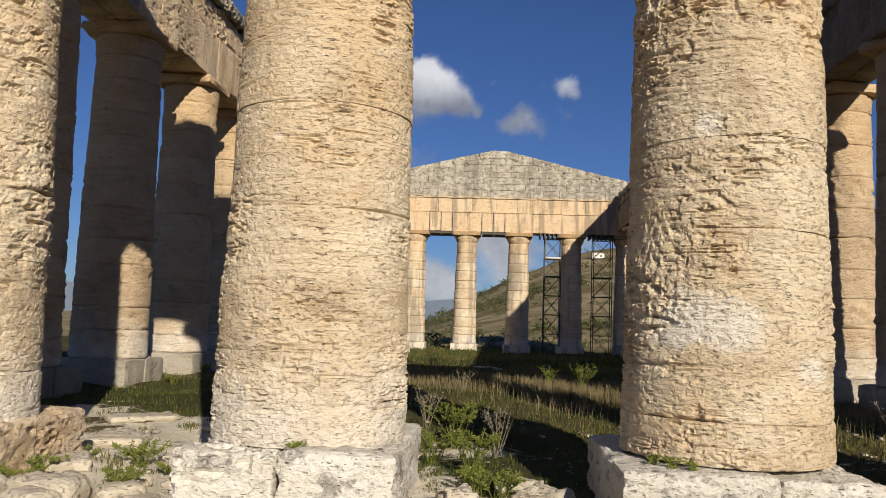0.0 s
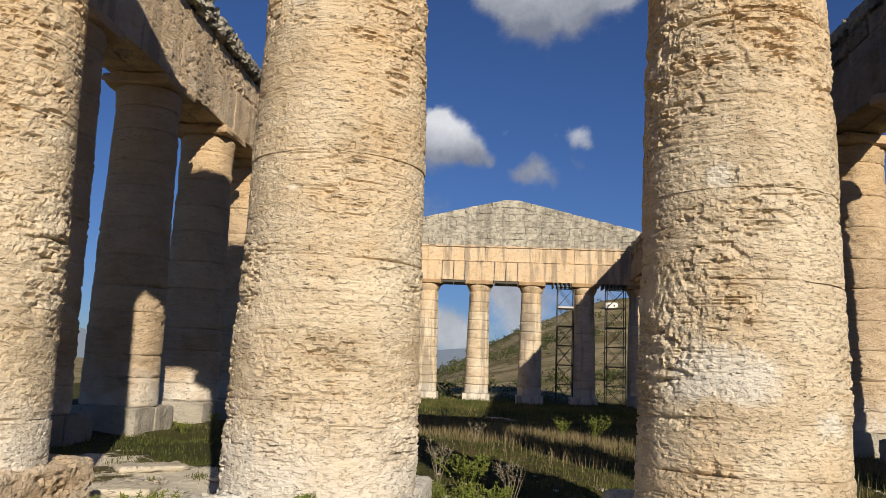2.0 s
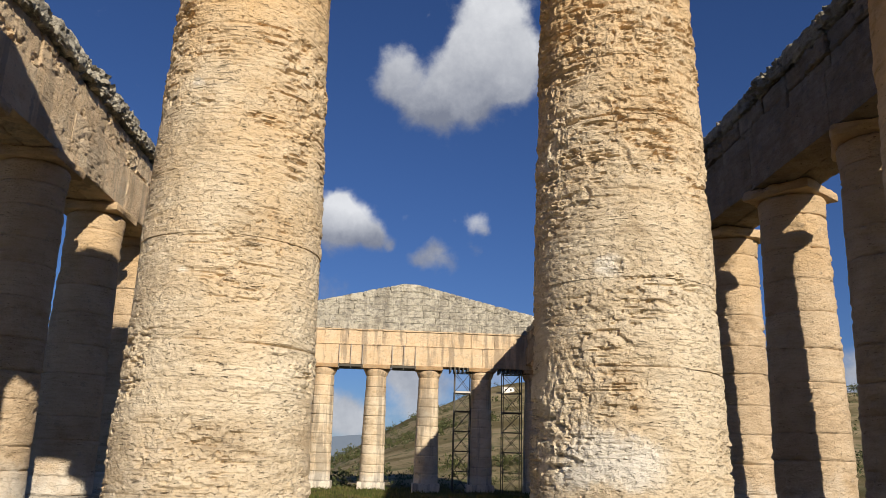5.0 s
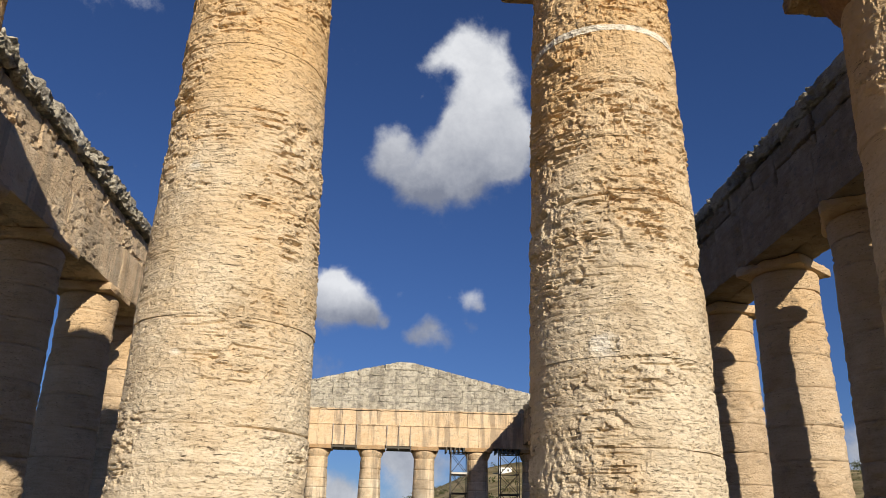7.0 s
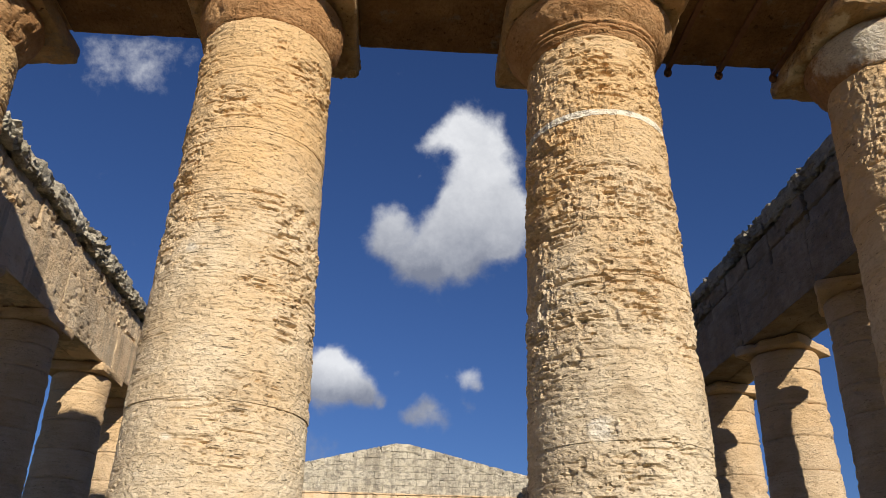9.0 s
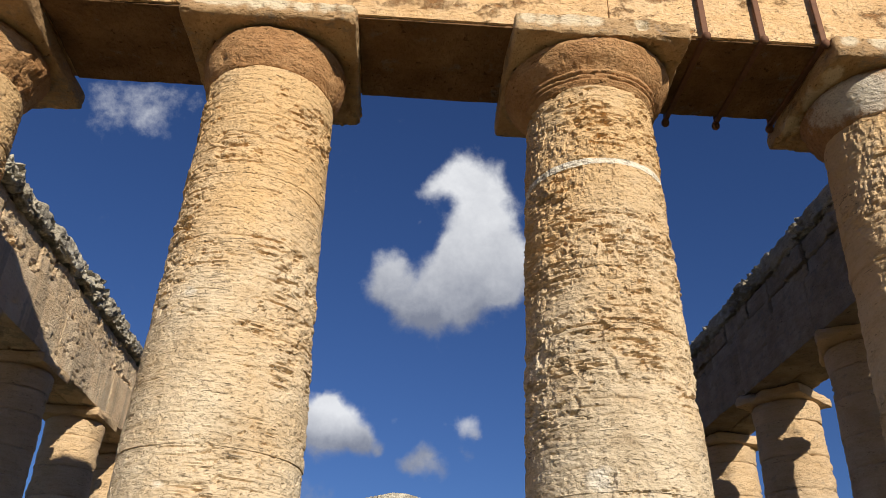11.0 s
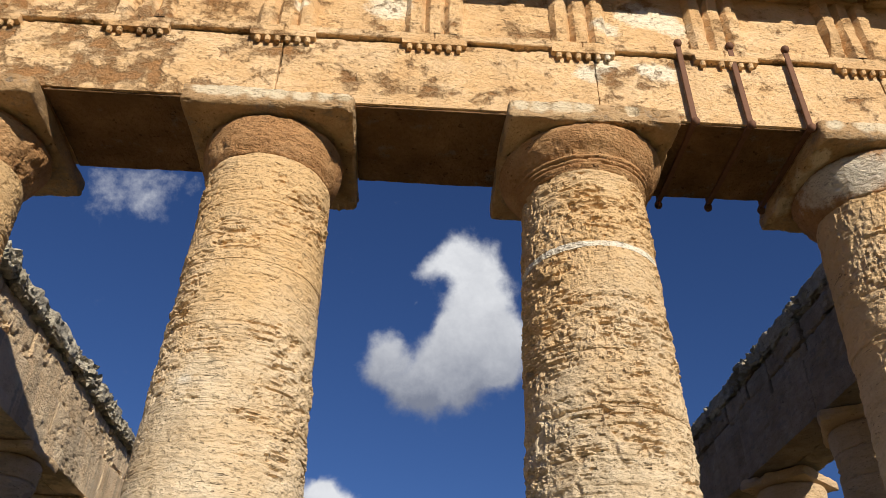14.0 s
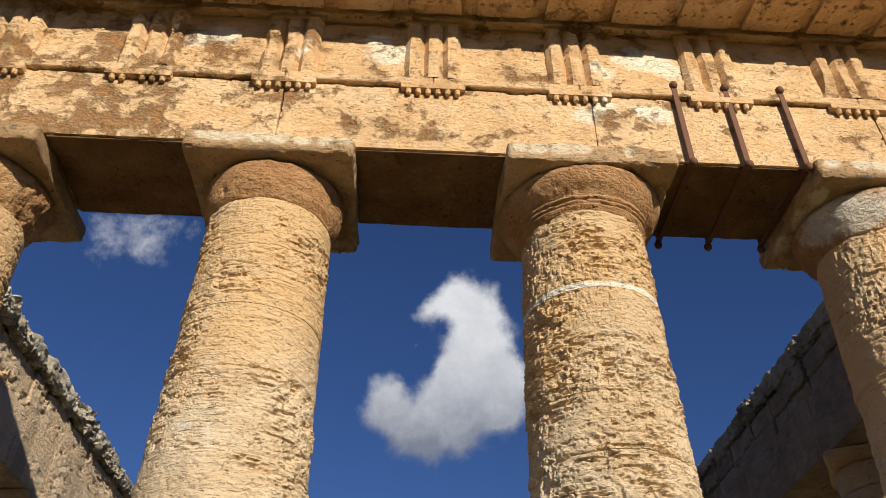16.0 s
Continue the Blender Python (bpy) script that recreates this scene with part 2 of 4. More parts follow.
# pale blobs, mostly front edges: bleaching and mortar, plus sunlit tone put into colour
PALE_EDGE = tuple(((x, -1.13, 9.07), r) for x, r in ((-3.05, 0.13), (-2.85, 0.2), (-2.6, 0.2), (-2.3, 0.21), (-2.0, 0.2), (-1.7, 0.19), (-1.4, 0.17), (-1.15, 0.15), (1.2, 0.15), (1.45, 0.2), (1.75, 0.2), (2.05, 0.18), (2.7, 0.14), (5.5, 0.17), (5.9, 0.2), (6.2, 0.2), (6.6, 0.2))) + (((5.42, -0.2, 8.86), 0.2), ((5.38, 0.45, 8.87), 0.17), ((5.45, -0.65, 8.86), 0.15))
# base brown set dark to put the slabs' underside shade into colour
M_abacus = stone("travertine_shade_pale_edge", (0.20, 0.115, 0.055), (0.35, 0.225, 0.12), (0.56, 0.42, 0.26), rust_amount=0.25, lichen=0.6, lichen_at=0.52, white_below=0, cracks=0.6, bedded=0.2, whiten=PALE_EDGE, cream=(0.70, 0.60, 0.43))
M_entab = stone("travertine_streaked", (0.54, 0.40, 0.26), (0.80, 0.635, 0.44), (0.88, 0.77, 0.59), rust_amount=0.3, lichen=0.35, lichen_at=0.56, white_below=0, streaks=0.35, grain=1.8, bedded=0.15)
# darker grey for the right beam: its shade is put into the stone colour
M_entab_shade = stone("limestone_streaked_shade", (0.14, 0.115, 0.085), (0.25, 0.21, 0.165), (0.39, 0.34, 0.275), rust_amount=0.15, lichen=0.6, lichen_at=0.52, white_below=0, streaks=0.25, bedded=0.6, grain=1.6)
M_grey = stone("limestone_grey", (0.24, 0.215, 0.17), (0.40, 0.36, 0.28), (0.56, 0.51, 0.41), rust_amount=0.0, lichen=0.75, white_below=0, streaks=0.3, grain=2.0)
M_far = stone("travertine_far", (0.50, 0.39, 0.255), (0.70, 0.575, 0.41), (0.80, 0.70, 0.54), rust=(0.70, 0.45, 0.22), rust_amount=0.42, rust_from=5.0, lichen=0.4, lichen_at=0.54, streaks=0.5, white_below=0.6, cracks=0.35, bedded=0.4)
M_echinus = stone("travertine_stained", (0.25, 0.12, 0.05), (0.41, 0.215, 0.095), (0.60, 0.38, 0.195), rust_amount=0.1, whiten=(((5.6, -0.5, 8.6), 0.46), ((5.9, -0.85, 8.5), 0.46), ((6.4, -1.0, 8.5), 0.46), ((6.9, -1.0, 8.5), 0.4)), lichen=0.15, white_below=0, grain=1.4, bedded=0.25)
# brown patina, darkened further: the underside's shade is in this colour
M_soffit = stone("soffit_shade_brown", (0.09, 0.049, 0.022), (0.165, 0.092, 0.043), (0.26, 0.155, 0.078), rust_amount=0.0, lichen=0.5, white_below=0, bedded=0.25)
M_gable = stone("limestone_gable", (0.31, 0.28, 0.215), (0.51, 0.465, 0.365), (0.68, 0.635, 0.52), rust_amount=0.0, lichen=0.7, lichen_at=0.47, white_below=0, streaks=0.35, grain=1.3, cracks=0.4, bedded=0.3)
M_plinth = stone("limestone_plinth", (0.46, 0.41, 0.33), (0.66, 0.62, 0.54), (0.79, 0.76, 0.69), rust_amount=0.0, lichen=0.75, lichen_at=0.515, cracks=0.7, white_below=0, bedded=0.25)
M_base_brown = stone("limestone_base_brown", (0.46, 0.33, 0.20), (0.67, 0.53, 0.37), (0.80, 0.72, 0.58), rust_amount=0.0, lichen=0.35, white_below=0, bedded=0.5)
M_plinth_grey = stone("limestone_block", (0.30, 0.27, 0.22), (0.42, 0.38, 0.31), (0.52, 0.47, 0.38), rust_amount=0.0, lichen=0.35, white_below=0, bedded=0.25)
M_rock = stone("pale_rock", (0.40, 0.34, 0.25), (0.58, 0.52, 0.41), (0.70, 0.64, 0.53), rust_amount=0.0, lichen=0.3, white_below=0, bedded=0.25)
M_mortar = stone("lime_mortar", (0.64, 0.55, 0.42), (0.75, 0.68, 0.55), (0.83, 0.77, 0.66), rust_amount=0.0, lichen=0.05, white_below=0, bedded=0.25)

M_iron, N = material("rusted_iron")
pos = N.add("ShaderNodeNewGeometry").outputs["Position"]
finish(N, N.mix(N.noise(pos, 9.0, 5.0, 0.6), rgb(0.10, 0.055, 0.04), rgb(0.22, 0.11, 0.065)), 0.75, N.noise(pos, 60.0), 0.004, 0.4, metal=0.3)
M_steel, N = material("dark_scaffold_steel")
pos = N.add("ShaderNodeNewGeometry").outputs["Position"]
finish(N, N.mix(N.noise(pos, 4.0, 4.0), rgb(0.05, 0.048, 0.042), rgb(0.13, 0.115, 0.09)), 0.6, metal=0.5)
M_zinc, N = material("galvanised_rod")
pos = N.add("ShaderNodeNewGeometry").outputs["Position"]
finish(N, N.mix(N.noise(pos, 4.0, 4.0), rgb(0.35, 0.34, 0.32), rgb(0.5, 0.48, 0.44)), 0.5, metal=0.4)

M_ground, N = material("meadow_soil")
pos = N.add("ShaderNodeNewGeometry").outputs["Position"]
xyz = N.add("ShaderNodeSeparateXYZ", {0: pos})
blot = N.noise(pos, 0.55, 6.0, 0.62)
fine = N.noise(pos, 9.0, 6.0, 0.7)
green = N.mix(N.span(N.noise(pos, 0.16, 4.0, 0.6), 0.40, 0.62), rgb(0.060, 0.072, 0.020), rgb(0.145, 0.115, 0.050))
green = N.mix(N.math("MULTIPLY", fine, 0.7), green, rgb(0.10, 0.085, 0.04))
sand = N.mix(fine, rgb(0.68, 0.60, 0.45), rgb(0.90, 0.84, 0.71))
left = N.span(xyz.outputs[0], -0.6, -2.6)
near = N.math("MULTIPLY", N.span(N.math("SUBTRACT", xyz.outputs[1], N.math("MULTIPLY", left, 2.2)), 6.2, 3.0), N.span(xyz.outputs[1], -5.0, -2.5))
near = N.math("MULTIPLY", near, N.span(xyz.outputs[0], 0.6, -2.0, 0.55, 1.0))
bare = N.span(N.math("ADD", N.math("ADD", N.math("MULTIPLY", near, 0.40), blot), N.math("MULTIPLY", N.math("SUBTRACT", N.noise(pos, 3.0, 5.0, 0.7), 0.5), 0.5)), 0.74, 0.84)
far = N.span(xyz.outputs[1], 62.0, 75.0)
tuft = N.span(N.noise(pos, 0.16, 7.0, 0.72), 0.47, 0.60)
hill = N.mix(tuft, rgb(0.38, 0.30, 0.17), rgb(0.155, 0.155, 0.068))
hill = N.mix(N.span(N.noise(pos, 0.03, 4.0, 0.6), 0.45, 0.62), hill, rgb(0.17, 0.135, 0.060))
hill = N.mix(N.span(N.noise(pos, 0.5, 5.0, 0.7), 0.62, 0.70), hill, rgb(0.40, 0.35, 0.26))
col = N.mix(far, N.mix(bare, green, sand), hill)
finish(N, col, 0.95, N.math("ADD", fine, N.math("ADD", N.noise(pos, 45.0, 4.0), N.math("MULTIPLY", N.noise(pos, 3.2, 5.0, 0.65), 2.0))), 0.06, 0.9, spec=0.1)


def leafy(name, a, b, c, trans=0.3):
    m, N = material(name)
    r = N.add("ShaderNodeNewGeometry").outputs["Random Per Island"]
    pos = N.add("ShaderNodeNewGeometry").outputs["Position"]
    patch = N.span(N.noise(pos, 0.45, 4.0, 0.6), 0.40, 0.60)
    col = N.mix(patch, N.mix(r, rgb(*a), rgb(*b)), N.mix(r, rgb(*b), rgb(*c)))
    finish(N, col, 0.7, spec=0.2, trans=trans)
    return m


M_grass = leafy("meadow_grass", (0.055, 0.085, 0.018), (0.11, 0.12, 0.03), (0.20, 0.165, 0.07))
M_dry = leafy("dry_grass", (0.22, 0.17, 0.085), (0.30, 0.24, 0.14), (0.16, 0.13, 0.055))
M_leaf = leafy("shrub_leaf", (0.13, 0.17, 0.03), (0.26, 0.28, 0.065), (0.16, 0.20, 0.045))
M_stem = leafy("dry_stem", (0.20, 0.17, 0.12), (0.30, 0.26, 0.19), (0.25, 0.21, 0.15), 0.1)
M_scrub = leafy("hill_scrub", (0.045, 0.060, 0.022), (0.085, 0.098, 0.036), (0.12, 0.115, 0.048), 0.15)
# blue haze of distance is put into the ridge's own colour
M_hills, N = material("haze_tinted_hills")
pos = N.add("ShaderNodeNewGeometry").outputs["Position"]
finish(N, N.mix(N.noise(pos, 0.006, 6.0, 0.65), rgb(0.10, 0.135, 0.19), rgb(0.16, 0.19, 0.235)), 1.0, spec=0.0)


# ---- shapes ----
def vnoise(p, seed=0):
    """Value noise in -1..1 at the points p (n x 3)."""
    i = np.floor(p).astype(np.int64)
    f = p - i
    u = f * f * (3 - 2 * f)
    out = np.zeros(len(p))
    for dx in (0, 1):
        for dy in (0, 1):
            for dz in (0, 1):
                h = ((i[:, 0] + dx) * 374761393 + (i[:, 1] + dy) * 668265263 + (i[:, 2] + dz) * 2147483647 + seed * 1274126177) & 0xFFFFFFFF
                h = ((h ^ (h >> 13)) * 1274126177) & 0xFFFFFFFF
                h = ((h ^ (h >> 16)) * 2246822519) & 0xFFFFFFFF
                h = h ^ (h >> 15)
                w = (u[:, 0] if dx else 1 - u[:, 0]) * (u[:, 1] if dy else 1 - u[:, 1]) * (u[:, 2] if dz else 1 - u[:, 2])
                out += w * (h / 2147483647.5 - 1)
    return out


def fbm(p, seed=0, octaves=3, gain=0.5):
    out, a = 0, 1.0
    for k in range(octaves):
        out = out + a * vnoise(p * (2.03 ** k) + 17.1 * k, seed + k)
        a *= gain
    return out


def step(v, a, b):
    t = np.clip((v - a) / (b - a), 0, 1)
    return t * t * (3 - 2 * t)


def weather(p, seed, rough=1.0, pick=0.0):
    """How far bedded travertine has worn in or out (metres) at the points p: bedding grooves, holes, chips and tool marks."""
    q = p + np.array((13.7, 7.9, 3.1)) * (seed % 97)
    patch = step(fbm(q * (0.9, 0.9, 1.3), seed, 3), -0.15, 0.40)            # where the skin has gone
    d = 0.014 * vnoise(q * 1.1, seed + 1)
    warped = q * (1.0, 1.0, 10.0) + 0.5 * vnoise(q * 2.3, seed + 2)[:, None] * np.array((0, 0, 1.0))
    bed = vnoise(warped, seed + 3) + 0.5 * vnoise(warped * 2.1, seed + 4)
    d += 0.005 * rough * bed * (0.25 + 0.75 * patch)
    flake = fbm(q * (3.2, 3.2, 8.5), seed + 24, 4, 0.55)
    d += 0.009 * rough * (step(flake, -0.16, -0.10) + step(flake, 0.26, 0.32) - 1.0) * (0.12 + 0.88 * patch)
    for k, (f, depth) in enumerate(((9.0, 0.036), (16.0, 0.034), (31.0, 0.030))):
        line = np.abs(vnoise(q * (1.7, 1.7, f) + 0.35 * vnoise(q * 3.1, seed + 8 + k)[:, None] * np.array((0, 0, 1.0)), seed + 5 + k))
        gate = step(vnoise(q * (3.2, 3.2, 8.0), seed + 11 + k), 0.08, 0.28)
        d -= depth * rough * step(line, 0.17, 0.05) * gate * (0.25 + 0.75 * patch)
    hole = vnoise(q * (10.0, 10.0, 22.0), seed + 14) * 0.7 + vnoise(q * (21.0, 21.0, 34.0), seed + 15) * 0.5
    d -= 0.030 * rough * step(hole, 0.36, 0.48) * (0.3 + 0.7 * patch)
    chip = fbm(q * (7.5, 7.5, 13.0), seed + 16, 3, 0.65)
    d += 0.013 * rough * chip * (0.25 + 0.75 * patch)
    d += 0.006 * vnoise(q * (30.0, 30.0, 38.0), seed + 19) * (0.4 + 0.6 * patch)
    if pick:
        zone = step(fbm(q * 0.8 + 5.0, seed + 20, 2), -0.3, 0.2) * np.maximum(0.12 + 0.88 * step(p[:, 2], 3.6, 5.2), step(-p[:, 0], -1.85, -1.45))
        cut = step(vnoise(q * (25.0, 25.0, 12.0), seed + 21) + 0.45 * vnoise(q * (42.0, 42.0, 22.0), seed + 22), -0.05, 0.30)
        d += pick * (0.016 * cut - 0.010) * zone
    return d


def mesh_of(name, v, f, smooth=True, crease=0):
    me = bpy.data.meshes.new(name)
    f = np.asarray(f, dtype=np.int32)
    me.vertices.add(len(v))
    me.vertices.foreach_set("co", np.asarray(v, dtype=np.float32).ravel())
    me.loops.add(f.size)
    me.loops.foreach_set("vertex_index", f.ravel())
    me.polygons.add(len(f))
    me.polygons.foreach_set("loop_start", np.arange(0, f.size, f.shape[1], dtype=np.int32))
    me.polygons.foreach_set("use_smooth", np.full(len(f), smooth))
    me.update(calc_edges=True)
    me.validate()
    if crease:
        me.set_sharp_from_angle(angle=radians(crease))
    return me


def put(name, me, mat, parent=None, label=""):
    """One mesh object, under a thing or a part when one is given."""
    me.materials.clear()
    me.materials.append(mat)
    ob = new(name, me)
    ob.parent = parent
    return tagged(ob, label)


def part(name, bm, mat, parent=None, label="", smooth=False):
    me = bpy.data.meshes.new(name)
    bm.to_mesh(me)
    bm.free()
    if smooth:
        me.polygons.foreach_set("use_smooth", np.full(len(me.polygons), True))
    return put(name, me, mat, parent, label)


def thing(name, label, category, group="", at=(0, 0, 0)):
    ob = new(name)
    ob.empty_display_size = 0.3
    ob.location = at
    return tagged(ob, label, category, group)


def ring_faces(rows, n):
    a = np.arange(rows - 1)[:, None] * n + np.arange(n)[None, :]
    b = np.arange(rows - 1)[:, None] * n + (np.arange(n)[None, :] + 1) % n
    return np.stack((a, b, b + n, a + n), -1).reshape(-1, 4)


def lathe(prof, angles, warp=None):
    """Rings of the profile (radius, height), closed at both ends; warp(points) gives the radial wear."""
    prof = np.asarray(prof, float)
    n, c, s = len(angles), np.cos(angles), np.sin(angles)
    v = np.stack((prof[:, :1] * c, prof[:, :1] * s, np.repeat(prof[:, 1:], n, 1)), -1).reshape(-1, 3)
    if warp is not None:
        out = np.stack((np.tile(c, len(prof)), np.tile(s, len(prof)), np.zeros(len(v))), -1)
        keep = (np.repeat(prof[:, 0], n) > 0.1)
        v = v + out * (warp(v) * keep)[:, None]
    return v, ring_faces(len(prof), n)


def worn_box(sx, sy, sz, res, amp, seed, at=(0, 0, 0), edge=0.04, rough=1.0, skip_bed=False):
    """A quarried block: rounded, chipped edges and weathered faces. 'at' is the middle of its foot; returns points and faces."""
    h = np.array((sx, sy, sz)) / 2
    vs, fs, base = [], [], 0
    for ax in range(3):
        u, w = [k for k in range(3) if k != ax]
        nu, nw = max(2, int(2 * h[u] / res)), max(2, int(2 * h[w] / res))
        gu, gw = np.meshgrid(np.linspace(-h[u], h[u], nu + 1), np.linspace(-h[w], h[w], nw + 1), indexing="ij")
        for sgn in (-1, 1):
            p = np.zeros((gu.size, 3))
            p[:, u], p[:, w], p[:, ax] = gu.ravel(), gw.ravel(), sgn * h[ax]
            k = np.arange(nu)[:, None] * (nw + 1) + np.arange(nw)[None, :]
            f = np.stack((k, k + nw + 1, k + nw + 2, k + 1), -1).reshape(-1, 4)
            flip = (sgn > 0) == ((ax == 1))
            vs.append(p)
            fs.append((f[:, ::-1] if flip else f) + base)
            base += len(p)
    p, f = np.concatenate(vs), np.concatenate(fs)
    _, first, back_ = np.unique(np.round(p, 5), axis=0, return_index=True, return_inverse=True)
    p, f = p[first], back_.ravel()[f]
    mid = np.array((at[0], at[1], at[2] + h[2]))
    q = p + mid
    er = np.minimum(edge * (1.0 + 0.9 * fbm(q * 2.2, seed + 40, 2)).clip(0.15, 3.0), h.min() * 0.9)[:, None]
    core = np.clip(p, -h + er, h - er)
    out = p - core
    ln = np.linalg.norm(out, axis=1, keepdims=True)
    out = out / np.maximum(ln, 1e-6)
    p = core + out * er
    p = p + out * (amp * (weather(q, seed, rough) / 0.02))[:, None]
    return p + mid, f


def block(name, mat, parent, size, at, res=0.12, amp=0.012, seed=0, edge=0.04, label="", rough=1.0):
    v, f = worn_box(*size, res, amp, seed, at, edge, rough)
    return put(name, mesh_of(name, v, f, crease=38), mat, parent, label)


def bar(bm, a, b, r, sides=6):
    """A round bar from a to b, added to the bmesh."""
    a, b = Vector(a), Vector(b)
    d = b - a
    m = Matrix.Translation((a + b) / 2) @ d.to_track_quat("Z", "Y").to_matrix().to_4x4()
    bmesh.ops.create_cone(bm, cap_ends=True, segments=sides, radius1=r, radius2=r, depth=d.length, matrix=m)


def slab(bm, lo, hi):
    m = Matrix.Translation((Vector(lo) + Vector(hi)) / 2) @ Matrix.Diagonal((*(Vector(hi) - Vector(lo)), 1))
    bmesh.ops.create_cube(bm, size=1, matrix=m)


# ---- the plan ----
COL_X = (-10.72, -6.30, -2.14, 2.19, 6.41, 10.78)
COL_Y = [0.0, 4.2, 8.34, 12.85, 17.48] + [17.48 + 4.46 * k for k in range(1, 9)] + [57.6]
FAR_Y = COL_Y[-1]
COL_YR = [0.0, 4.2, 8.5, 12.88, 17.4] + [17.4 + 4.47 * k for k in range(1, 9)] + [57.6]
FAR_Z = -0.33                                             # the far end stands a little lower
SHAFT, ECHINUS, ABACUS = 8.27, 8.85, 9.18                 # tops of shaft, cushion and slab
ARCH_TOP, FRIEZE_TOP, CORNICE_TOP = 10.46, 12.02, 12.52


def level(x, y):
    """Height of the ground."""
    x, y = np.asarray(x, float), np.asarray(y, float)
    p = np.stack((x, y, np.zeros_like(x)), -1).reshape(-1, 3)
    bumps = (0.10 * vnoise(p * 0.35, 5) + 0.05 * vnoise(p * 1.1, 6) + 0.05 * vnoise(p * 2.7, 7) + 0.03 * vnoise(p * 6.1, 8)).reshape(x.shape)
    inner = -0.62 - 0.36 * step(y, 4.0, 45.0) + bumps * step(np.hypot(x, y - 28.0), 3000.0, 60.0)
    r = np.hypot(x, y + 8.0)
    az = np.degrees(np.arctan2(x, y + 8.0))
    crest = np.interp(az, (-180, -60, -8, -5.2, -2.8, -0.9, 1.25, 2.85, 5.0, 8.3, 12.8, 31, 60, 100, 180), (-2, -2, -1.25, 0.0, 1.45, 2.5, 3.6, 4.05, 4.95, 5.65, 5.95, 5.2, 5.0, 0, -2))
    rise = np.clip((r - 72.0) / 290.0, 0, 1)
    big = 1.0 + 0.10 * fbm(p * 0.011, 9, 4).reshape(x.shape)
    hill = np.tan(np.radians(crest)) * 362.0 * rise * (0.65 + 0.35 * rise) * big
    hill = hill * np.where(r > 362.0, np.clip(1.0 - (r - 362.0) / 900.0, 0.0, 1.0), 1.0)
    return inner + hill


def spread(lo, hi, fine, far, grow):
    mid = list(np.arange(lo, hi + 1e-6, fine))
    step_out, up, down = fine, [hi], [lo]
    while up[-1] < far:
        step_out = min(step_out * grow, 260.0)
        up.append(up[-1] + step_out)
        down.append(down[-1] - step_out)
    return np.array(down[:0:-1] + mid + up[1:])


gx, gy = spread(-12.0, 12.0, 0.19, 4300.0, 1.1), spread(-3.0, 58.0, 0.3, 4300.0, 1.1)
GX, GY = np.meshgrid(gx, gy, indexing="ij")
GZ = level(GX, GY)
k = np.arange(len(gx) - 1)[:, None] * len(gy) + np.arange(len(gy) - 1)[None, :]
faces = np.stack((k, k + len(gy), k + len(gy) + 1, k + 1), -1).reshape(-1, 4)
ground = put("ground", mesh_of("ground", np.stack((GX, GY, GZ), -1).reshape(-1, 3), faces), M_ground)
tagged(ground, "stony meadow ground with sparse green and dry grass", "ground", kind="structure")

ang = np.radians(np.linspace(-60, 25, 120))
ridge = np.stack([np.stack((4150 * np.sin(ang), 4150 * np.cos(ang), np.full_like(ang, -60)), -1),
                  np.stack((4250 * np.sin(ang), 4250 * np.cos(ang), 120 + 45 * np.sin(ang * 9 + 1.0) + 18 * np.sin(ang * 31) + 7 * np.sin(ang * 83)), -1)])
k = np.arange(119)
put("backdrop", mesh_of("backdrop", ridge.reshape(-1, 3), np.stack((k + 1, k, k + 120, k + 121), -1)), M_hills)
tagged(bpy.data.objects["backdrop"], "hazy blue mountain ridge far away on the horizon", "mountain", kind="structure")


# ---- columns ----
def shaft_radius(z, foot, top):
    t = np.clip(z / SHAFT, 0, 1)
    return foot + (top - foot) * (0.75 * t + 0.25 * t * t)


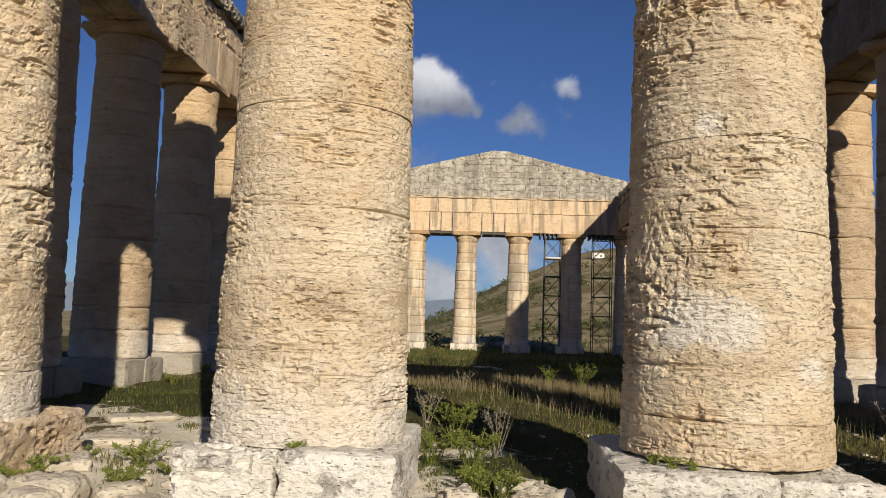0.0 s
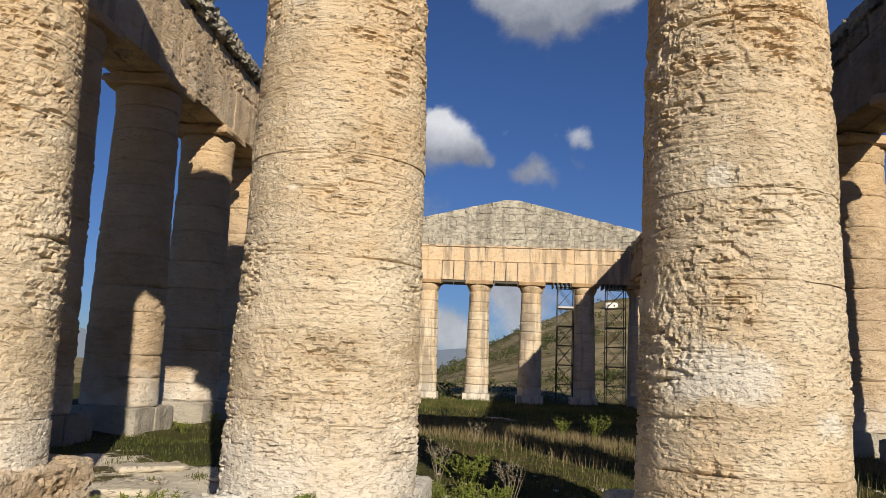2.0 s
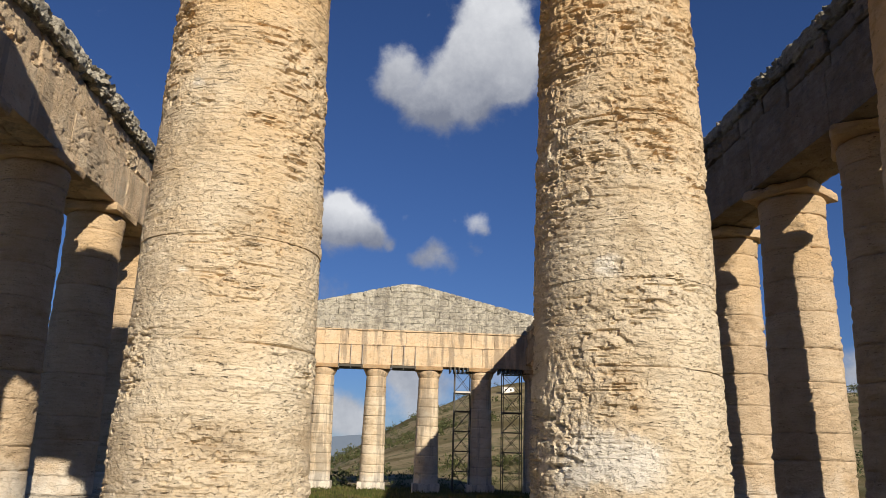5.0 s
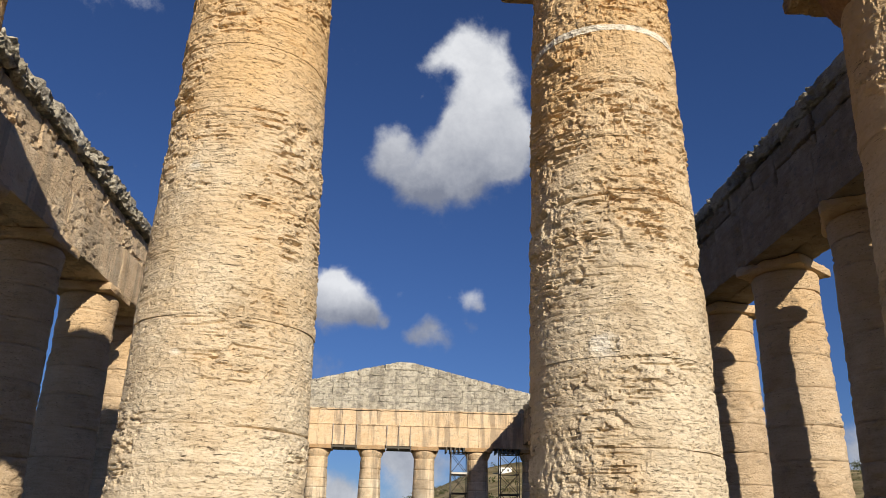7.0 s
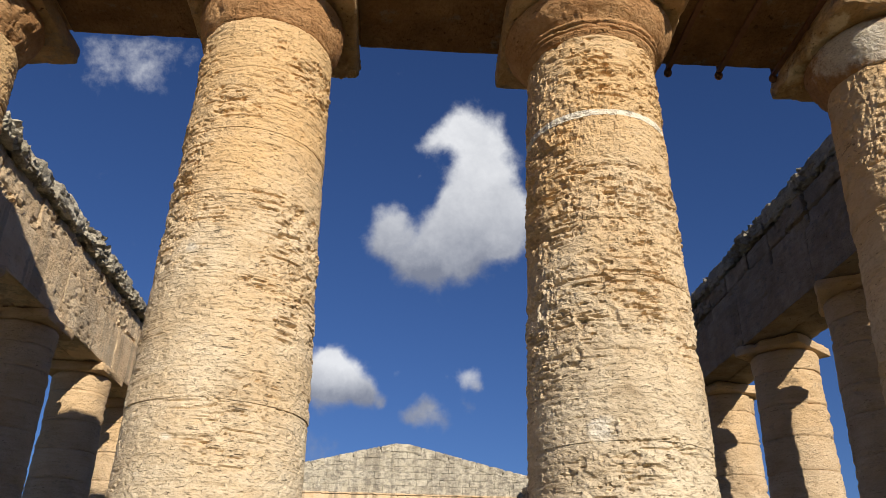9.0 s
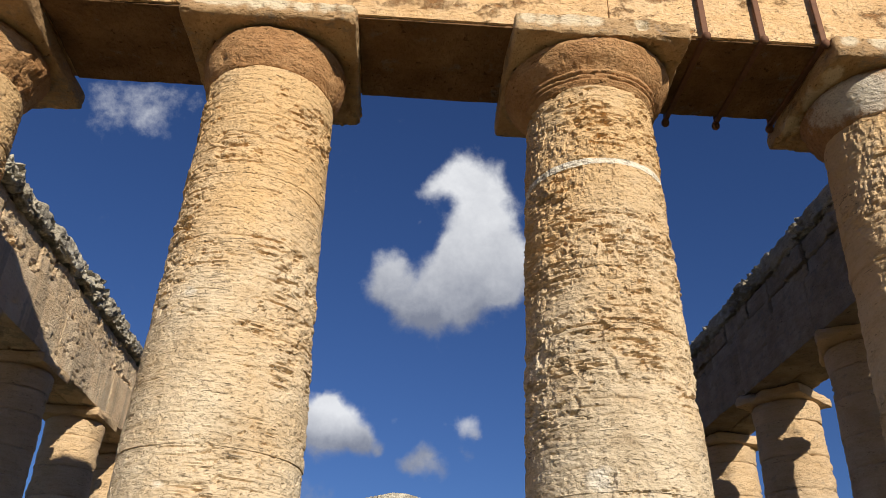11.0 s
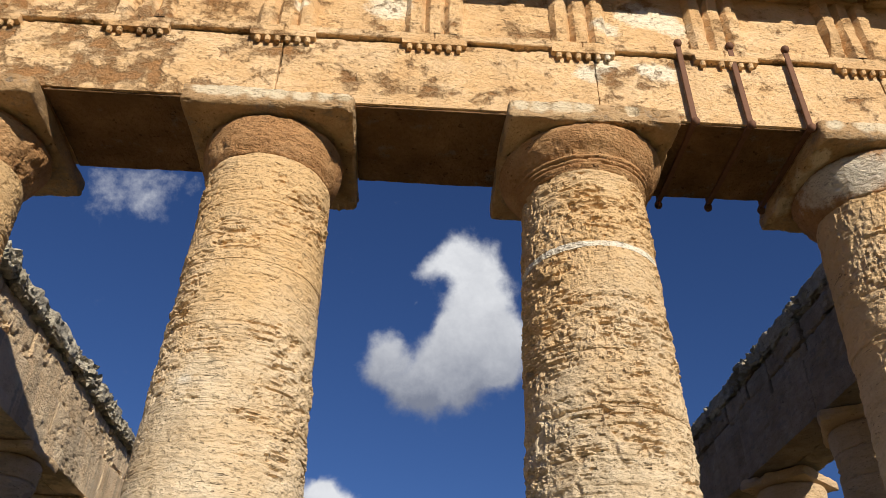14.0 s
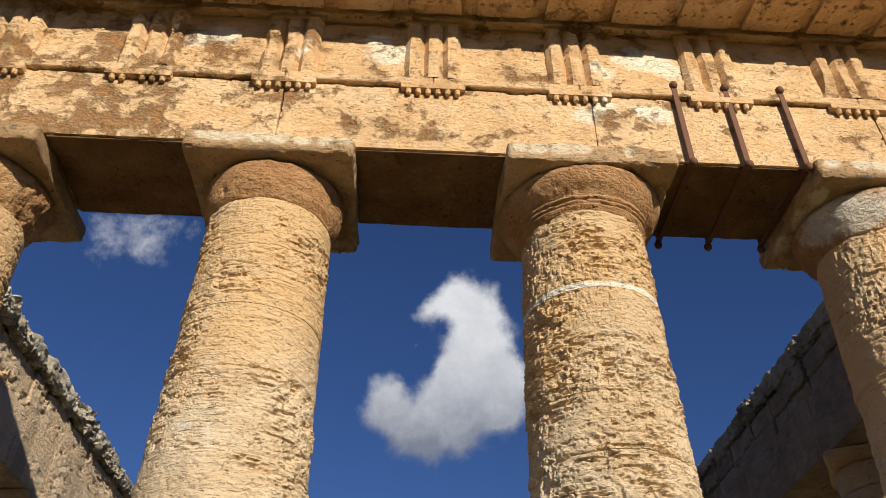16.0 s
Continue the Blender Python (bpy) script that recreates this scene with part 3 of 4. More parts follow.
def column(at, label, joints, foot=1.0, top=0.81, angles=None, dz=0.07, seed=0, mat=None, pick=0.0, rough=1.0, rings=False, group="temple columns", mortar=None, slab_mat=None, res=0.16, slab_size=2.26, slab_wear=0.065, cushion=None):
    """A Doric column of rough drums with a cushion and a square slab on top."""
    col = thing("column", label, "column", group, at)
    angles = np.linspace(0, 2 * np.pi, 56, endpoint=False) if angles is None else angles
    mat = mat or M_side
    shift = np.array(at)
    cuts = [0.0, *joints, SHAFT]
    for k, (z0, z1) in enumerate(zip(cuts, cuts[1:])):
        rows = np.linspace(z0, z1, max(3, int((z1 - z0) / dz)) + 1)
        banded = mortar is not None and z0 < mortar < z1
        prof = [(0.02, z0 + 0.004)] + [(shaft_radius(z0, foot, top) - 0.09, z0 + 0.004)]
        off = 0.006 * math.sin(seed * 3.7 + k * 2.1) + (0.004 if banded else 0)
        prof += [(shaft_radius(z, foot, top) + off, z) for z in rows]
        prof += [(shaft_radius(z1, foot, top) - 0.09, z1 - 0.004), (0.02, z1 - 0.004)]

        def warp(v, z0=z0, z1=z1, banded=banded, k=k):
            d = weather(v + shift, seed, rough, pick)
            if banded:
                return 0.5 * d
            low_, high_ = np.abs(v[:, 2] - z0), np.abs(v[:, 2] - z1)
            near = np.minimum(low_, high_)
            plain = np.where(low_ < high_, 1.0 if (k + seed) % 3 == 0 else 0.22, 1.0 if (k + 1 + seed) % 3 == 0 else 0.22)
            gap = step(vnoise(v * (1.6, 1.6, 1.0) + seed + k, seed + 31), 0.05, 0.5)
            return d - 0.045 * step(near, 0.022, 0.0) * (0.04 + 0.96 * gap) * plain - 0.012 * step(near, 0.06, 0.0) * step(vnoise((v + shift) * 5.0, seed + 33), 0.0, 0.6)
        v, f = lathe(prof, angles, warp)
        put("mortar_band" if banded else "drum", mesh_of("drum", v, f, smooth=angles.size < 150), M_mortar if banded else mat, col, "pale lime mortar joint" if banded else "")
    prof = [(0.02, SHAFT + 0.002), (top - 0.03, SHAFT + 0.002), (top, SHAFT + 0.012)]
    if rings:
        for k in range(3):
            z = SHAFT + 0.05 + 0.055 * k
            r = top + 0.02 + 0.028 * k
            prof += [(r - 0.02, z), (r + 0.012, z + 0.008), (r + 0.012, z + 0.034), (r - 0.01, z + 0.042)]
    z = SHAFT + (0.22 if rings else 0.03)
    bulge = cushion or slab_size / 2 - 0.015
    for k in range(14):
        t = k / 13
        prof.append((top + 0.005 + (0.085 if rings else 0) + (bulge - top - 0.09) * math.sin(t * 1.5) ** (0.8 if rings else 0.6 if cushion else 0.95) - (0.05 * max(0, t - 0.86) / 0.14), z + (ECHINUS - z) * t))
    prof += [(0.02, ECHINUS)]
    v, f = lathe(prof, angles, lambda v: (0.5 if rings else 0.9) * weather(v + shift, seed + 50, rough))
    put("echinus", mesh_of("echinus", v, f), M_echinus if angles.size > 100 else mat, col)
    v, f = worn_box(slab_size, slab_size - 0.03, ABACUS - ECHINUS - 0.004, res, 0.018 if slab_wear < 0.1 else 0.03, seed + 60, (0, 0, ECHINUS + 0.002), slab_wear)
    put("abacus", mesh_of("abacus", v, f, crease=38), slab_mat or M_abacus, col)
    return col


def front_angles(dense, sparse, centre=-90.0, half=105.0):
    """More segments on the half of a shaft that faces outwards."""
    a = np.radians(centre + np.linspace(-half, half, dense))
    b = np.radians(centre + np.linspace(half, 360 - half, sparse + 2)[1:-1])
    return np.concatenate((a, b))


column((COL_X[2], 0, 0), "weathered buff travertine column, bleached at the foot, on limestone blocks", (0.905, 1.57, 2.325, 3.39, 4.79, 5.412, 6.588, 7.193), 1.02, 0.82,
       front_angles(335, 40), 0.0155, 3, M_shaft, rough=0.95, res=0.035, cushion=1.06)
column((COL_X[3], 0, 0), "thick buff travertine column with tool marks and a pale mortar band", (0.401, 0.905, 1.652, 2.213, 3.106, 4.03, 4.889, 5.599, 6.249, 7.012, 7.098, 7.69), 1.045, 0.845,
       front_angles(335, 40), 0.0155, 11, M_shaft_r, pick=1.0, rough=1.05, slab_size=2.34, rings=True, mortar=7.05, res=0.035)
column((COL_X[1], 0, 0), "deeply pitted travertine column on an eroded base block", (0.55, 1.75, 2.95, 3.9, 4.8, 5.7, 6.5, 7.4), 1.012, 0.80, front_angles(170, 30), 0.027, 23, M_shaft, rough=1.25, res=0.05)
column((COL_X[4], 0, 0), "rough travertine column with grey mortar repairs on the capital", (0.8, 1.7, 2.6, 3.5, 4.4, 5.3, 6.2, 7.1), 1.012, 0.81, front_angles(170, 30), 0.029, 37, M_shaft, pick=0.8, rough=1.2, res=0.05)

ROUGH = "brown weathered travertine column of the side row"
kinds = [column((COL_X[0], COL_Y[k], 0), ROUGH, j, 1.02, 0.875, np.linspace(0, 2 * np.pi, 66, endpoint=False), 0.07, 41 + k * 7, M_side, rough=1.8, slab_mat=M_side, slab_size=2.04, slab_wear=0.12, res=0.11)
         for k, j in ((2, (0.6, 1.5, 2.4, 3.3, 4.3, 5.2, 6.2, 7.2)), (3, (0.75, 1.35, 2.5, 3.2, 4.05, 5.1, 6.0, 6.7, 7.6)), (4, (0.55, 1.6, 2.3, 3.6, 4.5, 5.5, 6.4, 7.3)))]
turn = 0
for x in (COL_X[0], COL_X[-1]):
    for k, y in enumerate((COL_Y if x < 0 else COL_YR)[:-1]):
        if x == COL_X[0] and k in (2, 3, 4):
            continue
        turn += 1
        copy_thing(kinds[turn % 3], pose(x, y, 0, 0, 0, 67 * turn))
FARLABEL = "pale sunlit travertine column of the far end"
far_col = column((-2.56, FAR_Y, FAR_Z), FARLABEL, (0.7, 1.3, 2.1, 2.8, 3.6, 4.4, 5.1, 5.9, 6.6, 7.4), 1.0, 0.81, np.linspace(0, 2 * np.pi, 40, endpoint=False), 0.10, 71, M_far, rough=1.0, group="columns of the far end")
for k, x in enumerate((-10.7, -6.82, 1.75, 6.08, 10.55)):
    copy_thing(far_col, pose(x, FAR_Y, FAR_Z, 0, 0, 90 * (k + 1)))


# ---- blocks under the columns ----
def footing(at, blocks, label, mat, res, seed):
    base = thing("column_base", label, "stone base", "column bases", at)
    for k, (size, pos_) in enumerate(blocks):
        block("base_block", mat, base, size, pos_, res, 0.030, seed + k, 0.06, rough=1.3)
    return base


footing((COL_X[2], 0, 0), (((1.0, 2.5, 1.0), (-0.52, -0.05, -1.0)), ((1.10, 2.55, 1.02), (0.54, -0.03, -1.0)), ((0.75, 0.5, 0.5), (0.35, -1.5, -1.02))), "pale pitted limestone base blocks under a column", M_plinth, 0.05, 5)
footing((COL_X[3], 0, 0), (((1.38, 2.5, 1.0), (-0.55, -0.05, -1.02)), ((0.95, 2.45, 1.0), (0.63, 0.0, -1.04))), "pale pitted limestone base blocks under a column", M_plinth, 0.05, 8)
footing((COL_X[1], 0, 0), (((2.15, 2.7, 0.66), (0.0, -0.1, -0.62)),), "deeply eroded brown limestone base block", M_base_brown, 0.04, 15)
footing((COL_X[4], 0, 0), (((1.2, 2.4, 1.0), (-0.6, 0, -1.0)), ((1.2, 2.4, 1.0), (0.62, 0, -1.0))), "pale limestone base blocks under a column", M_plinth, 0.07, 18)
side_foot = footing((COL_X[0], COL_Y[3], 0), (((2.05, 1.15, 1.0), (0.06, -0.62, -1.0)), ((2.05, 1.2, 1.0), (0.08, 0.58, -1.0))), "squared grey limestone blocks under a column", M_plinth_grey, 0.16, 21)
for x in (COL_X[0], COL_X[-1]):
    for k, y in enumerate(COL_Y if x < 0 else COL_YR):
        if (x, k) != (COL_X[0], 3):
            copy_thing(side_foot, pose(x, y, 0, 0, 0, 0 if x < 0 else 180))
far_foot = footing((-2.56, FAR_Y, FAR_Z), (((2.2, 2.2, 1.2), (0, 0, -1.2)),), "pale squared limestone base block", M_far, 0.15, 27)
for x in (-6.82, 1.75, 6.08):
    copy_thing(far_foot, pose(x, FAR_Y, FAR_Z))


# ---- near entablature ----
A0, A1 = -0.90, 0.72                                     # front and back of the beam
front = thing("front_entablature", "orange travertine beam, frieze and cornice of the near end", "entablature")
edges = [-11.7, -6.2, -2.12, 2.36, 6.6, 11.75]
for k, (a, b) in enumerate(zip(edges, edges[1:])):
    fine_ = 0.05 if 1 <= k <= 3 else 0.08
    block("architrave_block", M_front, front, (b - a - 0.005, A1 - A0, ARCH_TOP - ABACUS - 0.004), ((a + b) / 2, (A0 + A1) / 2, ABACUS + 0.002), fine_, 0.010, 100 + k, 0.022, rough=1.1)
# added thin slabs whose dark colour stands for shade under the beam
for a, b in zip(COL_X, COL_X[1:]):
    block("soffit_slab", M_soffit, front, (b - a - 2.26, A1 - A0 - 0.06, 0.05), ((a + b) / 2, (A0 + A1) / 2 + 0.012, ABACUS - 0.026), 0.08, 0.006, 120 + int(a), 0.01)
trig = []
for a, b in zip(COL_X, COL_X[1:]):
    trig += [a, (a + b) / 2]
trig += [COL_X[-1]]
TW = 0.86
for a, b in zip(trig, trig[1:]):
    bm = bmesh.new()
    slab(bm, (a + 0.004, A0 - 0.075, ARCH_TOP + 0.02), (b - 0.004, A0 + 0.3, ARCH_TOP + 0.16))
    bmesh.ops.bevel(bm, geom=bm.edges[:], offset=0.014, segments=1, affect="EDGES")
    part("taenia", bm, M_front, front)
for k, x in enumerate(trig):
    v, f = worn_box(TW + 0.08, 0.24, 0.12, 0.04, 0.004, 140 + k, (x, A0 + 0.02, ARCH_TOP - 0.104), 0.012)
    reg = put("regula", mesh_of("regula", v, f, crease=38), M_front, front)
    for g in range(6):
        if (k * 5 + g * 3) % 17 == 4:
            continue
        bm = bmesh.new()
        bmesh.ops.create_cone(bm, cap_ends=True, segments=10, radius1=0.036, radius2=0.046, depth=0.085,
                              matrix=Matrix.Translation((x - TW / 2 + 0.075 + g * (TW - 0.15) / 5, A0 - 0.045, ARCH_TOP - 0.145)))
        part("gutta", bm, M_front, reg, smooth=False)
for k, (a, b) in enumerate(zip(trig, trig[1:])):
    block("metope", M_front, front, (b - a - TW + 0.06, 0.5, FRIEZE_TOP - ARCH_TOP - 0.17), ((a + b) / 2, A0 + 0.30, ARCH_TOP + 0.163), 0.045 if 3 <= k <= 8 else 0.1, 0.012, 170 + k, 0.02, rough=1.2)
for k, x in enumerate(trig):
    # three upright bars with chamfered grooves between them, worn
    zs = np.linspace(ARCH_TOP + 0.162, FRIEZE_TOP - 0.10, 44)
    outline = []
    for g in range(3):
        c = x - TW / 2 + TW * (g + 0.5) / 3
        for dx, dy in ((-0.143, -0.02), (-0.075, -0.125), (-0.04, -0.128), (0.0, -0.128), (0.04, -0.128), (0.075, -0.125), (0.143, -0.02)):
            outline.append((c + dx, A0 + 0.06 + dy))
    outline += [(x + TW / 2, A0 + 0.3), (x - TW / 2, A0 + 0.3)]
    o = np.array(outline)
    v = np.stack((np.tile(o[:, 0], len(zs)), np.tile(o[:, 1], len(zs)), np.repeat(zs, len(o))), -1)
    v[:, 1] -= (0.024 * fbm(v * (7, 7, 6), 200 + k, 3)) * (v[:, 1] < A0 + 0.2)
    worn = step(fbm(v * (1.2, 1.2, 1.6), 230 + k, 3), 0.0, 0.6) * 0.11 * (0 if k in (5, 6, 10) else 1)
    v[:, 1] += worn * (v[:, 1] < A0 + 0.2)
    put("triglyph", mesh_of("triglyph", v, ring_faces(len(zs), len(o)), smooth=False), M_front, front)
    block("triglyph_cap", M_front, front, (TW + 0.02, 0.4, 0.098), (x, A0 + 0.15, FRIEZE_TOP - 0.099), 0.05, 0.006, 250 + k, 0.012)
bm = bmesh.new()
slab(bm, (-11.7, A0 + 0.45, ARCH_TOP + 0.003), (11.75, A1 - 0.02, FRIEZE_TOP - 0.003))
part("frieze_backing", bm, M_front, front)
# cornice: sloping soffit with hanging slabs
GE = A0 - 0.98
prof = ((A1, FRIEZE_TOP + 0.003), (A0 - 0.10, FRIEZE_TOP + 0.003), (A0 - 0.12, FRIEZE_TOP + 0.14), (GE, FRIEZE_TOP + 0.02), (GE, CORNICE_TOP - 0.1), (GE - 0.05, CORNICE_TOP), (A1, CORNICE_TOP))
for k, (a, b) in enumerate(zip(trig, trig[1:])):
    xs = np.linspace(a + 0.006, b - 0.006, 24)
    o = np.array(prof)
    dense = []
    for p0, p1 in zip(o, np.roll(o, -1, 0)):
        for t in np.linspace(0, 1, 12, endpoint=False):
            dense.append(p0 * (1 - t) + p1 * t)
    o = np.array(dense)
    v = np.stack((np.repeat(xs, len(o)), np.tile(o[:, 0], len(xs)), np.tile(o[:, 1], len(xs))), -1)
    v[:, 1] -= np.minimum(weather(v, 270 + k, 1.0), 0.01)
    n = len(o)
    f = ring_faces(len(xs), n)
    put("cornice_block", mesh_of("cornice_block", v, f, crease=38), M_front, front)
bm = bmesh.new()
bmesh.ops.create_cone(bm, cap_ends=True, segments=8, radius1=0.03, radius2=0.034, depth=0.04)
STUD = bpy.data.meshes.new("gutta")
bm.to_mesh(STUD)
bm.free()
STUD.materials.append(M_front)
for k, x in enumerate(sorted(trig + [(a + b) / 2 for a, b in zip(trig, trig[1:])])):
    v, f = worn_box(TW, 0.76, 0.10, 0.05, 0.006, 300 + k, (0, 0, -0.10), 0.015)
    tilt = Matrix.Translation((x, (GE + A0 - 0.12) / 2, FRIEZE_TOP + 0.075)) @ Matrix.Rotation(math.atan2(0.12, 0.86), 4, "X")
    v = v @ np.array(tilt.to_3x3()).T + np.array(tilt.translation)
    mut = put("mutule", mesh_of("mutule", v, f, crease=38), M_front, front)
    for row in range(2) if -5 < x < 9 else ():
        for g in range(6):
            if (k * 7 + row * 5 + g * 3) % 11 < 3:
                continue
            ob = new("gutta", STUD)
            ob.parent = mut
            ob.matrix_world = tilt @ Matrix.Translation((-TW / 2 + 0.075 + g * (TW - 0.15) / 5, -0.2 + 0.34 * row, -0.112))


def gable(name, label, y0, y1, mat, seed, base, ends, peak, cap_mat, eave):
    """A pediment wall in courses of blocks under sloping top stones."""
    g = thing(name, label, "pediment")
    a, b = ends
    mid = (a + b) / 2
    slope = (peak - eave) / (b - mid)
    top = lambda x: peak - 0.10 - max(0.0, abs(x - mid) - 0.6) * slope
    z, row = base, 0
    while z < peak - 0.45:
        hgt = (0.62, 0.50, 0.55, 0.46)[row % 4]
        reach = min((peak - 0.2 - z - hgt * 0.5) / slope, (b - a) / 2)
        x = mid - reach + (0.4 * (row % 2))
        while x < mid + reach - 0.2:
            w = 0.8 + 0.75 * random.random()
            if mid + reach - x - w < 0.5:
                w = mid + reach - x
            h = min(hgt, top(x + w / 2) - z - 0.05)
            if h > 0.12:
                block("block", mat, g, (w - 0.006, y1 - y0 + 0.04 * random.random(), h - 0.004), (x + w / 2, (y0 + y1) / 2, z), 0.13, 0.014, seed + row * 31 + int(x * 7), 0.010, rough=1.2)
            x += w
        z += hgt
        row += 1
    xs = np.linspace(a - 0.3, b + 0.3, 22)
    for k, (x0, x1) in enumerate(zip(xs, xs[1:])):
        v, f = worn_box(x1 - x0 + 0.05, y1 - y0 + 0.12, 0.66, 0.10, 0.030, seed + 500 + k, (0, 0, -0.58), 0.10, 1.4)
        za, zb = top(x0) + 0.06, top(x1) + 0.06
        m = Matrix.Translation(((x0 + x1) / 2, (y0 + y1) / 2, (za + zb) / 2)) @ Matrix.Rotation(-math.atan2(zb - za, x1 - x0), 4, "Y")
        v = v @ np.array(m.to_3x3()).T + np.array(m.translation)
        put("top_stone", mesh_of("top_stone", v, f, crease=38), cap_mat, g)
    return g


gable("near_pediment", "weathered limestone gable above the near columns", -0.75, 0.55, M_grey, 900, CORNICE_TOP + 0.004, (-11.6, 11.7), 15.85, M_grey, 13.5)

# iron straps round the cracked beam
strap = thing("iron_strap", "rust-brown iron strap clamped round the stone beam", "strap", "iron straps", (3.62, 0, 0))
bm = bmesh.new()
slab(bm, (-0.042, A0 - 0.085, ABACUS - 0.03), (0.042, A0 - 0.05, ARCH_TOP + 0.25))
bmesh.ops.bevel(bm, geom=bm.edges[:], offset=0.006, segments=1, affect="EDGES")
part("flat_bar", bm, M_iron, strap)
bm = bmesh.new()
slab(bm, (-0.035, A0 - 0.09, ABACUS - 0.075), (0.035, A1 + 0.10, ABACUS - 0.03))
part("cross_bar", bm, M_iron, strap)
for y_, z_ in ((A0 - 0.085, ARCH_TOP + 0.24), (A0 - 0.085, ABACUS - 0.08), (A1 + 0.10, ABACUS - 0.10)):
    bm = bmesh.new()
    bmesh.ops.create_uvsphere(bm, u_segments=12, v_segments=8, radius=0.062, matrix=Matrix.Translation((0, y_, z_)) @ Matrix.Diagonal((1, 1, 1.15, 1)))
    part("bolt", bm, M_iron, strap, smooth=True)
bm = bmesh.new()
bar(bm, (0, A1 + 0.08, ABACUS - 0.12), (0, A1 + 0.08, ARCH_TOP + 0.2), 0.025)
part("rod", bm, M_iron, strap)
for dx in (4.40, 5.24):
    copy_thing(strap, pose(dx, 0, 0))

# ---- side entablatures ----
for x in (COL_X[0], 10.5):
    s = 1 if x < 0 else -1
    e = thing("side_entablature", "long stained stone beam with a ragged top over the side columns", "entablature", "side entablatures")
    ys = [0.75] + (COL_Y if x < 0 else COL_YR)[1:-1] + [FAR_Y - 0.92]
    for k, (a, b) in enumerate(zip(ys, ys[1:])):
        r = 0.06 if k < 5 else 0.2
        # the right beam takes the stone with shade in its colour
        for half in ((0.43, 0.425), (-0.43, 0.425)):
            block("architrave_block", M_entab if s > 0 else M_entab_shade, e, (0.85, b - a - 0.012, 1.50), (x + half[0], (a + b) / 2, ABACUS + 0.002), r, 0.016, 400 + k * 3 + (s > 0), 0.035, rough=1.3)
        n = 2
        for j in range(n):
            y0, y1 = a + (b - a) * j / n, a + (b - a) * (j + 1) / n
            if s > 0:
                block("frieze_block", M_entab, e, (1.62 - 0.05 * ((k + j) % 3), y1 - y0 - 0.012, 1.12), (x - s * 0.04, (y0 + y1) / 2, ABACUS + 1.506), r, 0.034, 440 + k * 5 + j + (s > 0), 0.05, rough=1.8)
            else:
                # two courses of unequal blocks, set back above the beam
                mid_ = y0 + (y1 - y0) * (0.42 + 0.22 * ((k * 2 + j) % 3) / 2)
                block("frieze_block", M_entab_shade, e, (1.56 - 0.05 * ((k + j) % 3), y1 - y0 - 0.02, 0.53), (x + 0.06, (y0 + y1) / 2, ABACUS + 1.506), r, 0.020, 440 + k * 5 + j, 0.06, rough=1.5)
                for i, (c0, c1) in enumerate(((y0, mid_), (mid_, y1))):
                    block("frieze_block", M_entab_shade, e, (1.52 + 0.07 * ((k + j + i) % 3), c1 - c0 - 0.022, 0.575), (x + 0.06, (c0 + c1) / 2, ABACUS + 2.043), r, 0.024, 540 + k * 5 + j * 2 + i, 0.07, rough=1.6)
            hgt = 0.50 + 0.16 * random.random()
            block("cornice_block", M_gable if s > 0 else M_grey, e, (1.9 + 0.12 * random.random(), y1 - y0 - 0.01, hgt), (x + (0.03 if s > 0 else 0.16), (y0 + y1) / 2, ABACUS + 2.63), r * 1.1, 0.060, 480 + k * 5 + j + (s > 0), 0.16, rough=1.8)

# ---- far end ----
far_e = thing("far_entablature", "sunlit ochre stone beam of the far end, seen from inside", "entablature")
xs = [-11.6, -6.82, -2.56, 1.75, 6.08, 11.4]
FAR_TOP = ABACUS + FAR_Z
F0 = FAR_Y - 0.95
for k, (a, b) in enumerate(zip(xs, xs[1:])):
    block("architrave_block", M_far, far_e, (b - a - 0.008, 1.8, 1.62), ((a + b) / 2, FAR_Y, FAR_TOP + 0.002), 0.12, 0.012, 600 + k, 0.012)
x, k = -11.6, 0
while x < 11.3:
    w = min(1.1 + 0.9 * random.random(), 11.4 - x)
    block("frieze_block", M_far, far_e, (w - 0.006, 1.7 + 0.03 * random.random(), 1.13), (x + w / 2, FAR_Y + 0.03, FAR_TOP + 1.627), 0.12, 0.014, 620 + k, 0.012)
    x += w
    k += 1
block("ledge", M_far, far_e, (23.0, 1.90, 0.10), (-0.1, FAR_Y - 0.02, FAR_TOP + 1.57), 0.15, 0.012, 657, 0.03)
block("ledge", M_far, far_e, (23.0, 1.82, 0.14), (-0.1, FAR_Y - 0.02, FAR_TOP + 2.762), 0.15, 0.02, 655, 0.04)
gable("far_pediment", "grey lichen-covered limestone gable of the far end", FAR_Y - 0.75, FAR_Y + 0.75, M_gable, 1900, FAR_TOP + 2.91, (-11.5, 11.3), 15.66, M_gable, 12.98)

clamp = thing("beam_clamp", "thin metal rods clamping the far stone beam", "clamp", "beam clamps", (-4.68, FAR_Y - 1.0, FAR_Z))
bm = bmesh.new()
slab(bm, (-1.0, -0.1, ABACUS - 0.22), (1.0, 2.0, ABACUS - 0.06))
part("beam", bm, M_steel, clamp)
for dx in (-0.95, 0.0, 0.95):
    bm = bmesh.new()
    bar(bm, (dx, -0.06, ABACUS - 0.35), (dx, -0.06, ARCH_TOP + 0.35), 0.024)
    part("rod", bm, M_zinc, clamp)
copy_thing(clamp, pose(-0.36, FAR_Y - 1.0, FAR_Z))


